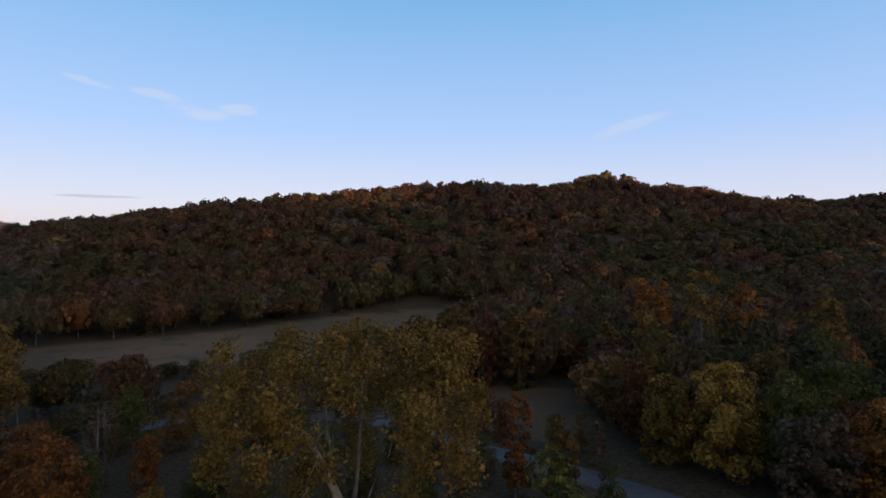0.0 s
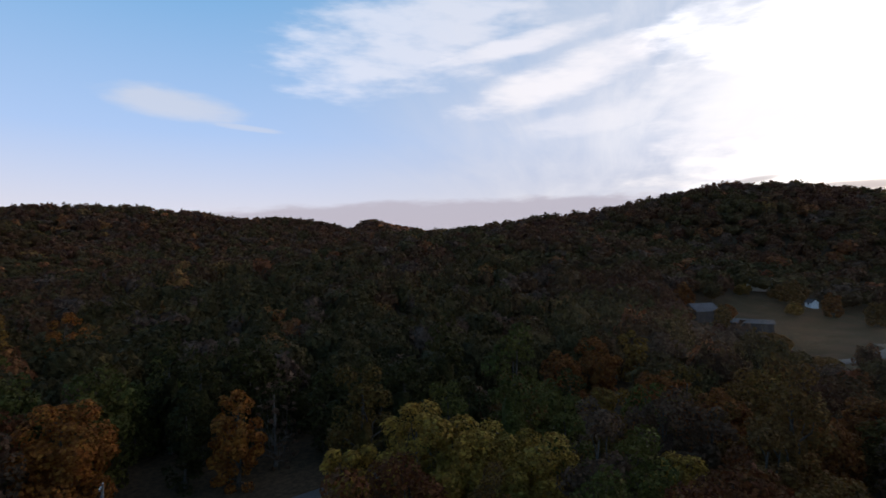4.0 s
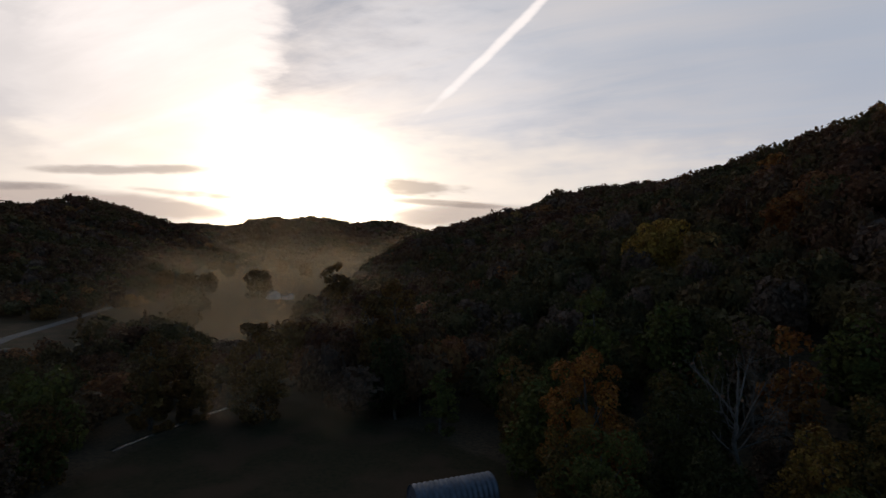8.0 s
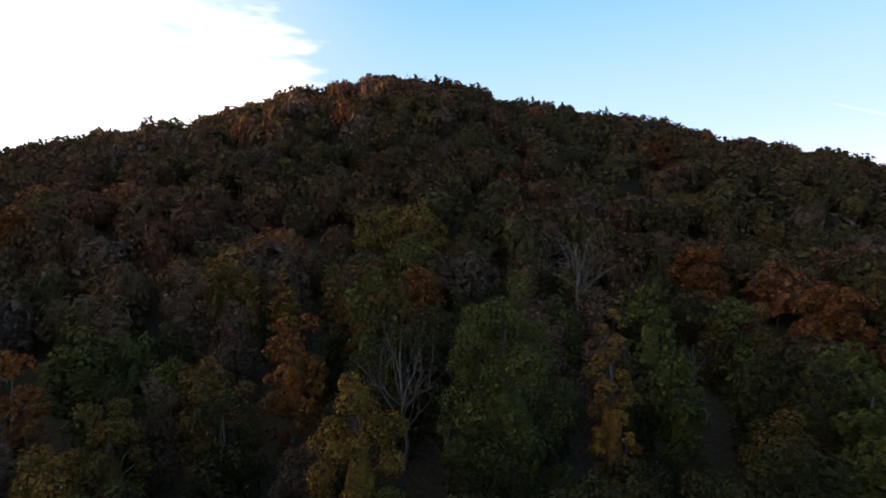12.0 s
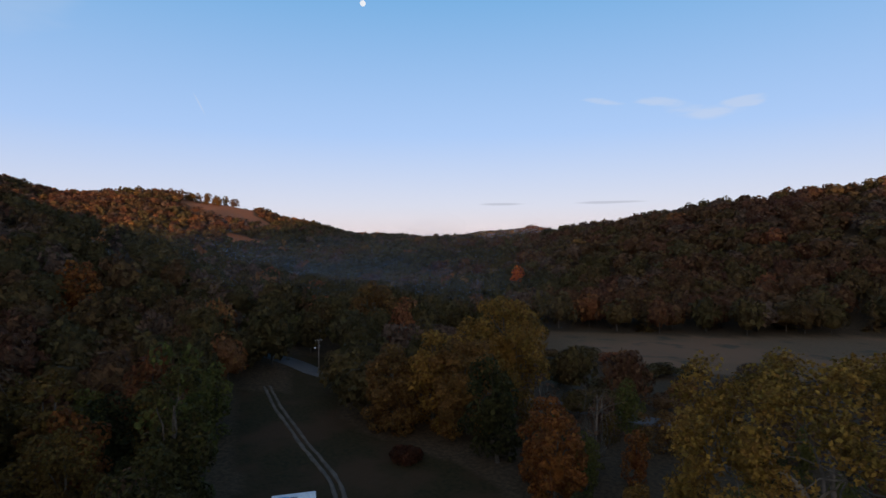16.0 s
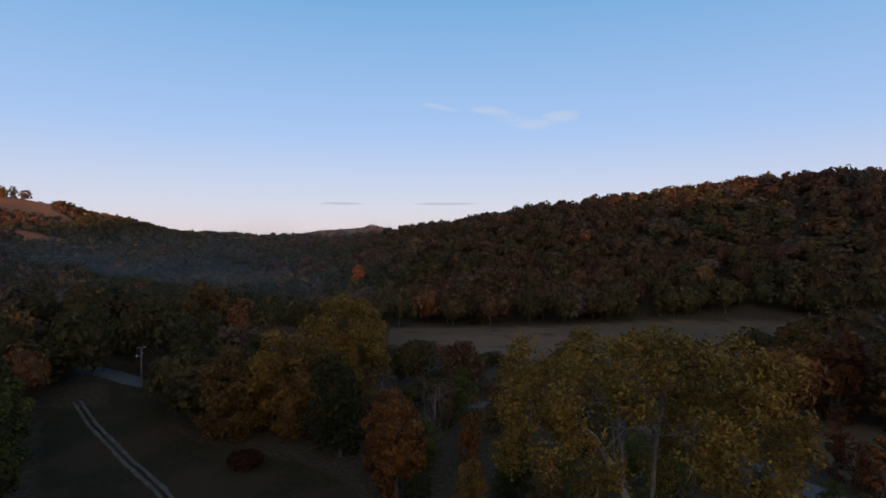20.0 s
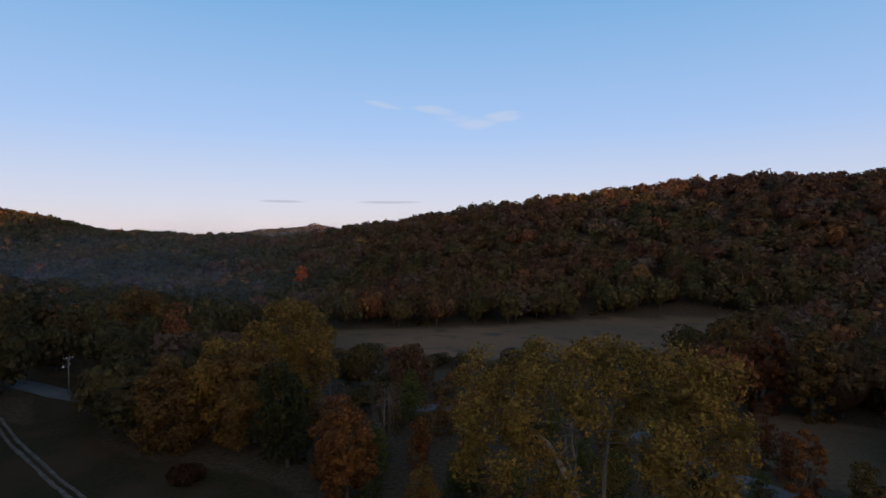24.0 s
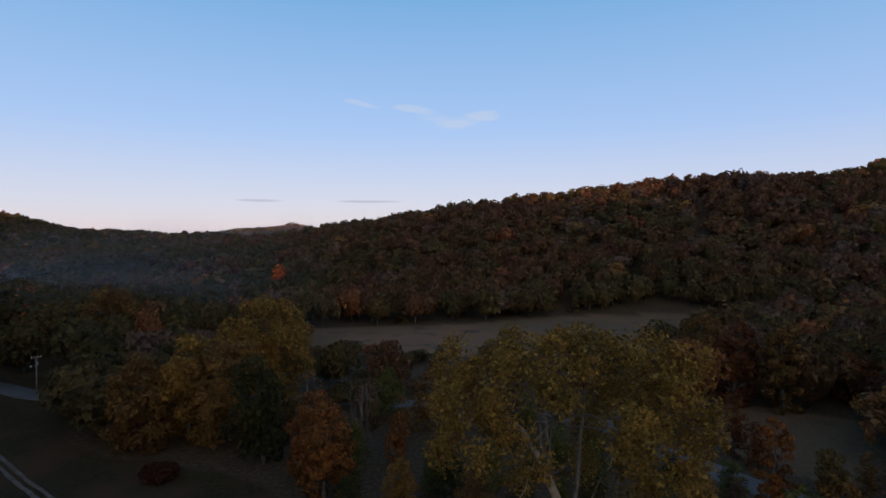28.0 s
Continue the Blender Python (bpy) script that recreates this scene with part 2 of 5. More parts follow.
def leaves(name, stops, own=True, dull=1.0):
    """Foliage: one tone a tree (own: by object; else by the tree's own value in the mesh), varied from spray to spray."""
    m, net, b = material(name, 0.75, 0.0, 0.12)
    if own:
        tone = net.node("ShaderNodeObjectInfo").outputs["Random"]
    else:
        tone = net.node("ShaderNodeAttribute", attribute_name="tone").outputs["Fac"]
    geo = net.node("ShaderNodeNewGeometry")
    each = geo.outputs["Random Per Island"]
    c = net.colours(tone, stops)
    # greener, darker sprays drift through each crown
    c = net.mix(net.math("MULTIPLY", net.ramp(net.noise(geo.outputs["Position"], 0.28, 3.0), 0.45, 0.68), 0.55), c, net.mix(1.0, c, (0.5, 0.74, 0.9), "MULTIPLY"))
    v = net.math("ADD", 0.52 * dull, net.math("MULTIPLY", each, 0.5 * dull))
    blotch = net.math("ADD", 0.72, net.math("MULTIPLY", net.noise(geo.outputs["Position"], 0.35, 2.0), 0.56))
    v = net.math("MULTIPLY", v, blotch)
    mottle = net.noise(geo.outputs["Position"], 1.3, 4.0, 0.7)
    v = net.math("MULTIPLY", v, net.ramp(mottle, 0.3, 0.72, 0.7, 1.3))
    bump(net, b, net.math("ADD", net.math("MULTIPLY", mottle, 0.5), net.noise(geo.outputs["Position"], 0.5, 3.0, 0.6)), 1.0, 1.6)
    hue = net.node("ShaderNodeHueSaturation")
    net.put(hue.inputs["Color"], c)
    net.put(hue.inputs["Hue"], net.math("ADD", 0.485, net.math("MULTIPLY", each, 0.03)))
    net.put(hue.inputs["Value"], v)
    hue.inputs["Saturation"].default_value = 1.0 if own else 0.84
    toned = net.mix(1.0, hue.outputs[0], (1.30, 0.93, 0.76), "MULTIPLY")
    net.put(b.inputs["Base Color"], toned)
    t = net.node("ShaderNodeBsdfTranslucent")
    net.put(t.inputs[0], toned)
    mixer = net.node("ShaderNodeMixShader")
    mixer.inputs[0].default_value = 0.22
    net.put(mixer.inputs[1], b.outputs[0])
    net.put(mixer.inputs[2], t.outputs[0])
    net.put(m.node_tree.nodes["Material Output"].inputs[0], mixer.outputs[0])
    return m


GREEN, OLIVE, YELLOW = (0.050, 0.056, 0.020), (0.085, 0.078, 0.025), (0.20, 0.135, 0.025)
AMBER, ORANGE, RUST, MAROON, GREY = (0.20, 0.098, 0.024), (0.20, 0.078, 0.022), (0.110, 0.057, 0.027), (0.090, 0.046, 0.030), (0.105, 0.084, 0.066)
FOREST = [(0.0, GREEN), (0.22, (0.064, 0.066, 0.023)), (0.38, OLIVE), (0.5, (0.096, 0.064, 0.028)), (0.62, RUST), (0.74, MAROON), (0.84, AMBER), (0.9, ORANGE), (0.95, YELLOW), (1.0, GREY)]
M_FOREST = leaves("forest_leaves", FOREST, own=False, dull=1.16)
TINTS = {"moss": ((0.105, 0.090, 0.028), (0.13, 0.104, 0.03)), "lime": ((0.20, 0.168, 0.04), (0.235, 0.185, 0.042)), "yellow-green": ((0.205, 0.16, 0.042), (0.225, 0.172, 0.042)), "yellow": ((0.222, 0.155, 0.04), (0.246, 0.167, 0.04)), "olive": ((0.17, 0.132, 0.034), (0.205, 0.148, 0.034)), "orange": ((0.175, 0.084, 0.029), (0.215, 0.104, 0.031)), "amber": ((0.27, 0.135, 0.036), (0.31, 0.155, 0.038)), "bright yellow": ((0.33, 0.24, 0.055), (0.36, 0.26, 0.055)), "gold": ((0.195, 0.148, 0.04), (0.22, 0.16, 0.04)),
         "rust-red": ((0.13, 0.062, 0.028), (0.155, 0.072, 0.03)), "brown": ((0.14, 0.10, 0.038), (0.17, 0.115, 0.038)), "bright orange": ((0.50, 0.14, 0.028), (0.50, 0.14, 0.028)),
         "grey": ((0.12, 0.095, 0.07), (0.14, 0.11, 0.08)), "dark green": ((0.036, 0.047, 0.017), (0.056, 0.062, 0.02)), "maroon": ((0.092, 0.046, 0.03), (0.115, 0.054, 0.03)), "green": ((0.085, 0.115, 0.034), (0.105, 0.13, 0.036))}


def tint(name, dull=1.0):
    a, b = TINTS[name]
    return leaves(name.replace(" ", "_").replace("-", "_") + "_leaves", [(0.0, a), (1.0, b)], dull=dull)


M_YELLOW, M_OLIVE, M_ORANGE, M_RUST, M_BROWN = tint("yellow", 0.95), tint("olive", 1.05), tint("orange", 1.1), tint("rust-red"), tint("brown")
M_MOSS, M_MAROON, M_THICKET, M_SYCAMORE, M_GOLD, M_AMBER, M_BRIGHT = tint("moss", 1.6), tint("maroon", 0.6), tint("lime", 1.6), tint("yellow-green", 1.12), tint("gold", 1.1), tint("amber", 1.1), tint("bright yellow", 1.0)
M_FLAME, M_GREYISH, M_GREEN = tint("bright orange", 1.1), tint("grey"), tint("green")
M_BARK = two_tone("bark", (0.045, 0.036, 0.03), (0.12, 0.10, 0.085), 4.0, 0.6, 0.95, relief=0.6)
M_GHOST = two_tone("sycamore_bark", (0.12, 0.09, 0.065), (0.31, 0.25, 0.19), 1.6, 0.5, 0.9, relief=0.4)
M_PALE = two_tone("pale_bark", (0.055, 0.045, 0.037), (0.15, 0.125, 0.105), 1.6, 0.5, 0.9, relief=0.4)


# ---- the lie of the land ----
# crests of the hills, fitted to the camera's skyline: degrees clockwise from +y, metres from the eye's place, metres
# above the floor
HILLS = {
    "north": [(-52, 620, 26), (-40, 570, 34), (-36.5, 558, 40), (-33.2, 541, 41), (-31.8, 534, 41), (-28, 518, 51), (-24.3, 509, 54), (-20.6, 500, 59), (-15.5, 500, 64), (-12, 500, 65), (-8.3, 500, 71), (-3, 500, 76), (0, 500, 78), (4.3, 501, 80), (8.5, 511, 77), (10.2, 516, 75), (12, 528, 78), (15.2, 550, 87), (16.9, 558, 87), (19.5, 568, 78), (23.7, 584, 74), (25.5, 594, 69), (27.7, 607, 64), (30.1, 621, 59), (33, 650, 50), (36, 680, 40)],
    "north_east": [(24, 900, 62), (32.6, 900, 87), (34.5, 900, 79), (38.8, 900, 84), (42, 900, 84), (45.6, 906, 86), (50.9, 927, 80), (53.2, 944, 71), (55.5, 965, 74), (57.9, 989, 77), (60.5, 1006, 72), (63.5, 1018, 61), (66, 1020, 46)],
    "low_east": [(60, 420, 26), (66, 430, 32), (71, 445, 40), (74.3, 453, 41), (77.9, 464, 42), (80.5, 476, 45), (86, 500, 42)],
    "east": [(82, 640, 54), (84.5, 640, 60), (87, 644, 60), (92, 660, 68), (96, 680, 80), (99.7, 688, 87), (101.1, 691, 93), (105.4, 703, 95), (107.1, 717, 95), (109.7, 738, 88), (112.1, 771, 87), (115, 820, 66)],
    "knob": [(113.5, 980, 74), (115.9, 980, 86), (117.5, 983, 91), (118.8, 992, 98), (120.1, 1001, 107), (122.2, 1025, 101), (125.5, 1074, 84), (127.5, 1050, 71), (130, 1080, 44)],
    # past 134 degrees it is unseen, raised to shade the north crest
    "gap": [(126, 2150, 88), (129, 2200, 104), (131, 2200, 105), (132.6, 2200, 98), (134, 2200, 90), (135.5, 2200, 108), (139, 2200, 114), (143, 2200, 98)],
    "sunrise": [(131.5, 1216, 46), (132.9, 1200, 65), (134.1, 1200, 74), (135.9, 1200, 86), (139.4, 1200, 86), (141, 1200, 87), (142.3, 1200, 83), (144.1, 1200, 73), (146.5, 1200, 53), (149, 1200, 35)],
    "sunrise_right": [(142, 2000, 80), (145.2, 2000, 92), (147, 2000, 98), (149.5, 2000, 91), (151.5, 2000, 72), (154, 2000, 48)],
    "south": [(153.7, 560, 42), (154.8, 558, 45), (157, 552, 50), (160.6, 550, 61), (161.9, 550, 62), (163.6, 550, 65), (166.2, 550, 78), (167.3, 550, 78), (171, 550, 84), (174.8, 533, 83), (177, 520, 82), (180, 520, 84), (183, 520, 78)],
    "south_west": [(176.5, 450, 67), (179.6, 427, 68), (184.5, 384, 74), (189.2, 355, 83), (194, 332, 87), (199.4, 314, 94), (203.9, 304, 95), (206.7, 299, 99), (209, 297, 105), (214.7, 290, 109), (217.7, 290, 114), (220.6, 290, 114), (223.5, 290, 113), (226.3, 293, 109), (230.5, 298, 102), (235.2, 302, 97), (240.2, 307, 92), (245, 313, 85), (248.6, 319, 80), (254, 328, 75), (261, 340, 65)],
    "west": [(256, 1150, 146), (262, 1120, 150), (265.2, 1104, 147), (268, 1093, 145), (270.5, 1085, 143), (272.3, 1079, 136), (275.5, 1066, 113), (276.4, 1062, 110), (279.2, 1056, 108), (282.8, 1050, 114), (284.8, 1050, 113), (288.6, 1046, 105), (290.9, 1040, 97), (293.3, 1028, 90), (294.9, 1021, 76), (297.8, 1006, 65), (298.5, 1002, 62), (300.4, 991, 49), (302, 980, 43)],
    "north_west": [(298, 960, 41), (303.7, 903, 27), (306, 871, 26), (308.3, 839, 26), (311, 800, 35), (314, 774, 35), (318, 740, 20), (323, 690, 29), (331, 600, 44)],
    "far_b": [(311, 1700, 38), (315, 1654, 47), (317.9, 1609, 55), (320.3, 1614, 65), (322.1, 1628, 58), (326, 1650, 48)],
    "far": [(62, 2000, 59), (65.4, 1906, 84), (66.7, 1906, 116), (68.8, 1936, 92), (72, 2000, 62)],
    "spur": [(259, 330, 62), (266, 310, 48), (271, 290, 38), (277, 255, 23), (283, 215, 12)],
    # unseen ridge behind the east hill, added to keep low sun off the north-east
    "far_east": [(86, 1250, 59), (91, 1300, 92), (97, 1300, 115), (104, 1350, 128), (110, 1400, 107)],
}
HILL_WIDTH = {"north": (250, 260), "north_east": (330, 300), "low_east": (260, 200), "east": (300, 300), "knob": (260, 260), "sunrise": (330, 420), "gap": (500, 500), "sunrise_right": (450, 450),
              "south": (330, 150), "south_west": (235, 125), "spur": (130, 110), "west": (430, 400), "north_west": (300, 300), "far": (700, 600), "far_b": (600, 600), "far_east": (420, 420)}
VALLEY_SIDE = {"south": (143, 153.5)}       # where a hill runs down to the valley floor


def crest_points(name):
    return np.array([(d * math.sin(radians(a)), d * math.cos(radians(a)), z) for a, d, z in HILLS[name]])


CRESTS = {name: crest_points(name) for name in HILLS}
WAVES = [(0.0123, 0.0071, 0.4, 2.2), (-0.0087, 0.0156, 2.1, 1.9), (0.031, -0.018, 1.0, 1.1), (0.022, 0.037, 3.3, 0.9), (0.061, 0.047, 5.2, 0.5), (-0.071, 0.055, 0.7, 0.45)]


def smooth(t):
    t = np.clip(t, 0, 1)
    return t * t * (3 - 2 * t)


def land(x, y):
    """Height of the ground above the valley floor, for arrays of places."""
    x, y = np.asarray(x, float), np.asarray(y, float)
    r = np.hypot(x, y)
    best = np.zeros_like(x)
    for name, c in CRESTS.items():
        inner, outer = HILL_WIDTH[name]
        near, h_at, r_at = np.full(x.shape, 1e9), np.zeros_like(x), np.zeros_like(x)
        for a, b in zip(c[:-1], c[1:]):
            dx, dy = b[0] - a[0], b[1] - a[1]
            t = np.clip(((x - a[0]) * dx + (y - a[1]) * dy) / (dx * dx + dy * dy), 0, 1)
            qx, qy = a[0] + t * dx, a[1] + t * dy
            d = np.hypot(x - qx, y - qy)
            closer = d < near
            near = np.where(closer, d, near)
            h_at = np.where(closer, a[2] + t * (b[2] - a[2]), h_at)
            r_at = np.where(closer, np.hypot(qx, qy), r_at)
        w = np.where(r < r_at, inner, outer)
        if name in VALLEY_SIDE:
            a0, a1 = VALLEY_SIDE[name]
            h_at = h_at * smooth((np.degrees(np.arctan2(x, y)) % 360 - a0) / (a1 - a0))
        fall = 1 - near / w
        lift = h_at * (0.45 * np.clip(fall, 0, 1) + 0.55 * smooth(fall))
        k = 10.0
        gap = np.clip(0.5 + 0.5 * (lift - best) / k, 0, 1)
        best = np.where(lift > 0.01, best * (1 - gap) + lift * gap + k * gap * (1 - gap) * smooth(lift / 12), best)
    rough = sum(s * np.sin(a * x + b * y + c) for a, b, c, s in WAVES)
    return best + rough * (0.06 + 0.94 * smooth(best / 45)) + 26.0 * smooth((r - 1400) / 900) * (0.5 + 0.5 * np.sin(x * 0.004 + 1.3) * np.sin(y * 0.0047))


def height(x, y):
    return float(land(np.array([x]), np.array([y]))[0])


def at(az, d):
    """A place in the valley by bearing and distance."""
    return d * math.sin(radians(az)), d * math.cos(radians(az))


def away(x, y, line):
    """Distance of places from a line of points."""
    best = np.full(np.shape(x), 1e9)
    for (ax, ay), (bx, by) in zip(line[:-1], line[1:]):
        dx, dy = bx - ax, by - ay
        t = np.clip(((x - ax) * dx + (y - ay) * dy) / (dx * dx + dy * dy), 0, 1)
        best = np.minimum(best, np.hypot(x - ax - t * dx, y - ay - t * dy))
    return best


def inside(x, y, corners):
    x, y = np.asarray(x, float), np.asarray(y, float)
    hit = np.zeros(x.shape, bool)
    for (ax, ay), (bx, by) in zip(corners, corners[1:] + corners[:1]):
        cross = (ay > y) != (by > y)
        hit ^= cross & (x < (bx - ax) * (y - ay) / (by - ay + 1e-12) + ax)
    return hit


ROAD = [(-420, 60), (-300, 52), (-210, 50), (-150, 63), (-134, 67.5), (-119, 72), (-85, 95), (-22, 108), (0, 94.5), (7, 90), (27, 75), (48, 52), (80, 30), (126, 2), (160, -35), (187, -65), (201, -84), (237, -112), (262, -142), (330, -230), (430, -370)]
TRACK = [(-121, 54.5), (-115, 53), (-107, 51), (-90, 47.5), (-65.5, 41), (-48, 24), (-30, 2), (-10, -22), (16, -44)]
CREEK = [(91, -60), (92, -69), (92.6, -84), (92, -94), (92, -102), (94, -112)]
FIELDS = {
    "stubble": [(-150, 172), (-126, 181), (-84, 209), (-50, 247), (-9, 263), (37, 273), (38, 262), (20, 232), (-10, 178), (-66, 150), (-112, 136)],
    "meadow": [(4, 104), (8, 132), (30, 128), (30, 103), (20, 92)],
    "pasture": [at(297, 128), at(291, 132), at(291, 116), at(291.5, 100), at(292.5, 84), at(289, 76), at(289, 48), at(262, 24), at(320, 14), at(322, 50), at(321, 72), at(317, 84), at(310, 95), at(304, 104), at(300, 120)],
    "yard": [at(112, 36), at(112, 74), at(121, 100), at(130, 118), at(139, 128), at(146, 112), at(152, 104), at(163, 84), at(167, 52), at(200, 30), at(250, 20), at(330, 20), at(20, 20)],
    # wedge kept free of trees so that the pole shows from the camera
    "pole_sightline": [at(273.5, 34), at(274, 63), at(278.5, 63), at(279, 34)],
    # likewise a wedge between the camera and the box trailer
    "trailer_sightline": [at(289, 40), at(292, 80), at(303, 80), at(304, 40)],
    # and one towards the lamp pole and its piece of road
    "road_sightline": [at(296.8, 108), at(301.6, 104), at(302.2, 158), at(296.6, 158)],
    "farmland": [at(98, 208), at(98, 290), at(103, 350), at(110, 350), at(116, 340), at(122, 335), at(129, 330), at(131, 275), at(126, 215), at(118, 196), at(109, 182), at(104, 190)],
    "bottom": [at(137, 170), at(133, 178), at(128.5, 205), at(131.5, 275), at(129.5, 335), at(128, 460), at(130, 640), at(132, 850), at(146, 850), at(148.5, 700), at(146.5, 470), at(142.5, 330), at(140.5, 240), at(140.5, 175)],
    "hill_meadow": [at(286.4, 925), at(287.4, 905), at(288.3, 912), at(289.0, 888), at(290.0, 896), at(290.8, 880), at(292.0, 886), at(292.6, 905), at(294.2, 900), at(294.0, 950), at(292.6, 1000), at(292.2, 1085), at(289.6, 1090), at(287.0, 1090), at(285.2, 1085), at(285.6, 1010), at(286.2, 960)],
    "hill_clearing": [at(289.5, 800), at(293.0, 790), at(293, 830), at(290.0, 835)],
    "glade": [at(292, 520), at(296.3, 515), at(296.3, 590), at(292.5, 590)],
}

BRUSH = [[(-112, 140), (-66, 152), (-10, 178), (0, 160), (-4, 122), (-20, 116), (-75, 108), (-104, 100), (-130, 120)],
         [at(-12, 50), at(-14, 118), at(1, 118), at(4, 104), at(13, 98), at(19, 90), at(23, 68), at(34, 40)],
         [at(-42, 46), at(-42, 110), at(-38, 126), at(-14, 126), at(-14, 46)],
         [at(106, 150), at(112, 122), at(120, 112), at(130, 126), at(139, 136), at(138, 172), at(128, 200), at(118, 200), at(106, 185)]]

VERGE = [at(4, 40), at(4, 74), at(20, 68), at(30, 72), at(44, 80), at(62, 82), at(64, 50), at(60, 36)]


def stature(x, y):
    """How tall the growth is: scrub and low trees where fields must show to the camera, full trees elsewhere."""
    s = np.ones(np.shape(x))
    s[inside(x, y, BRUSH[0])] = 0.28
    s[inside(x, y, BRUSH[1])] = 0.46
    s[inside(x, y, BRUSH[2])] = 0.5
    s[inside(x, y, BRUSH[3])] = 0.62
    s[inside(x, y, VERGE)] = 0.28
    return s


def make_ground():
    n_az, radii = 360, np.concatenate([np.linspace(0.5, 140, 76), np.geomspace(142, 1100, 96), np.geomspace(1130, 4600, 26)])
    a = np.arange(n_az) * 2 * math.pi / n_az
    R, A = np.meshgrid(radii, a, indexing="ij")
    X, Y = R * np.sin(A), R * np.cos(A)
    Z = land(X, Y)
    n = len(radii)
    V = np.stack([X, Y, Z], -1).reshape(-1, 3)
    i, j = np.meshgrid(np.arange(n - 1), np.arange(n_az), indexing="ij")
    k = (j + 1) % n_az
    F = np.stack([i * n_az + j, i * n_az + k, (i + 1) * n_az + k, (i + 1) * n_az + j], -1).reshape(-1, 4)[:, ::-1]
    me = quads("ground", V, F)
    x, y = V[:, 0], V[:, 1]
    tan = np.zeros(len(V))
    grass = np.zeros(len(V))
    for name, c in FIELDS.items():
        hit = inside(x, y, c)
        if name in ("stubble", "hill_meadow", "hill_clearing", "meadow"):
            tan[hit] = 1.0 if name == "stubble" else 0.75 if name == "meadow" else 1.6
        else:
            grass[hit] = 1.0
    for name, values in (("stubble", tan), ("grass", grass)):
        me.attributes.new(name, "FLOAT", "POINT").data.foreach_set("value", values)
    me.shade_smooth()
    m, net, b = material("ground", 0.95, 0.0, 0.1)
    p = place(net)
    fine, coarse, wide = net.noise(p, 1.3, 6.0, 0.7), net.noise(p, 0.09, 4.0), net.noise(p, 0.02, 3.0)
    s = net.node("ShaderNodeAttribute", attribute_name="stubble").outputs["Fac"]
    g = net.node("ShaderNodeAttribute", attribute_name="grass").outputs["Fac"]
    litter = net.mix(net.ramp(fine, 0.3, 0.7), (0.030, 0.022, 0.014), (0.085, 0.055, 0.030))
    turf = net.mix(net.ramp(fine, 0.3, 0.7), (0.020, 0.017, 0.007), (0.040, 0.028, 0.012))
    turf = net.mix(net.ramp(coarse, 0.42, 0.62), turf, (0.050, 0.029, 0.015))
    hay = net.mix(net.ramp(fine, 0.3, 0.7), (0.09, 0.057, 0.032), (0.146, 0.092, 0.051))
    hay = net.mix(net.ramp(wide, 0.45, 0.6), hay, (0.155, 0.085, 0.047))
    hay = net.mix(net.ramp(coarse, 0.55, 0.7), hay, (0.065, 0.05, 0.032))
    c = net.mix(net.math("MINIMUM", s, 1.0), net.mix(g, litter, turf), hay)
    c = net.mix(net.ramp(s, 1.0, 1.5), c, net.mix(fine, (0.22, 0.078, 0.036), (0.34, 0.13, 0.058)))
    net.put(b.inputs["Base Color"], c)
    bump(net, b, fine, 0.5, 0.15)
    me.materials.append(m)
    return tagged(new("ground", me), "valley floor and hills of leaf litter, turf and stubble", "ground", kind="structure")


def quads(name, V, F, mats=()):
    """A mesh from arrays of points and four-cornered faces."""
    V, F = np.asarray(V, np.float32), np.asarray(F, np.int32)
    me = bpy.data.meshes.new(name)
    me.vertices.add(len(V))
    me.vertices.foreach_set("co", V.ravel())
    me.loops.add(F.size)
    me.loops.foreach_set("vertex_index", F.ravel())
    me.polygons.add(len(F))
    me.polygons.foreach_set("loop_start", np.arange(0, F.size, 4, dtype=np.int32))
    me.update(calc_edges=True)
    for m in mats:
        me.materials.append(m)
    return me




make_ground()


def strip(name, line, half, lift, mat, step=3.0, edge=0.25, seed=1):
    """A band of ground cover along a line, laid on the land, with an uneven edge."""
    rng = np.random.default_rng(seed)
    pts = []
    L = np.array(line, float)
    for i in range(len(L) - 1):         # a smooth curve through the points
        p0, p1, p2, p3 = L[max(i - 1, 0)], L[i], L[i + 1], L[min(i + 2, len(L) - 1)]
        k = max(2, int(np.linalg.norm(p2 - p1) / step))
        for t in np.arange(k) / k:
            pts.append(0.5 * (2 * p1 + (p2 - p0) * t + (2 * p0 - 5 * p1 + 4 * p2 - p3) * t ** 2 + (3 * p1 - p0 - 3 * p2 + p3) * t ** 3))
    pts = np.array(pts + [L[-1]])
    d = np.gradient(pts, axis=0)
    d /= np.linalg.norm(d, axis=1)[:, None]
    side = np.stack([d[:, 1], -d[:, 0]], 1)
    rows = []
    for u in (-1, -0.93, -0.35, 0.35, 0.93, 1):
        w = half * u + (rng.normal(0, edge, len(pts)) * 0.5 if abs(u) > 0.5 else 0)
        q = pts + side * (w[:, None] if np.ndim(w) else w)
        z = land(q[:, 0], q[:, 1]) + (lift - 0.14 if abs(u) == 1 else lift + 0.05 * (1 - abs(u)))
        rows.append(np.column_stack([q, z]))
    V = np.stack(rows, 1)
    n, m = V.shape[:2]
    i, j = np.meshgrid(np.arange(n - 1), np.arange(m - 1), indexing="ij")
    F = np.stack([i * m + j, (i + 1) * m + j, (i + 1) * m + j + 1, i * m + j + 1], -1).reshape(-1, 4)[:, ::-1]
    ob = new(name, quads(name, V.reshape(-1, 3), F, [mat]))
    return ob


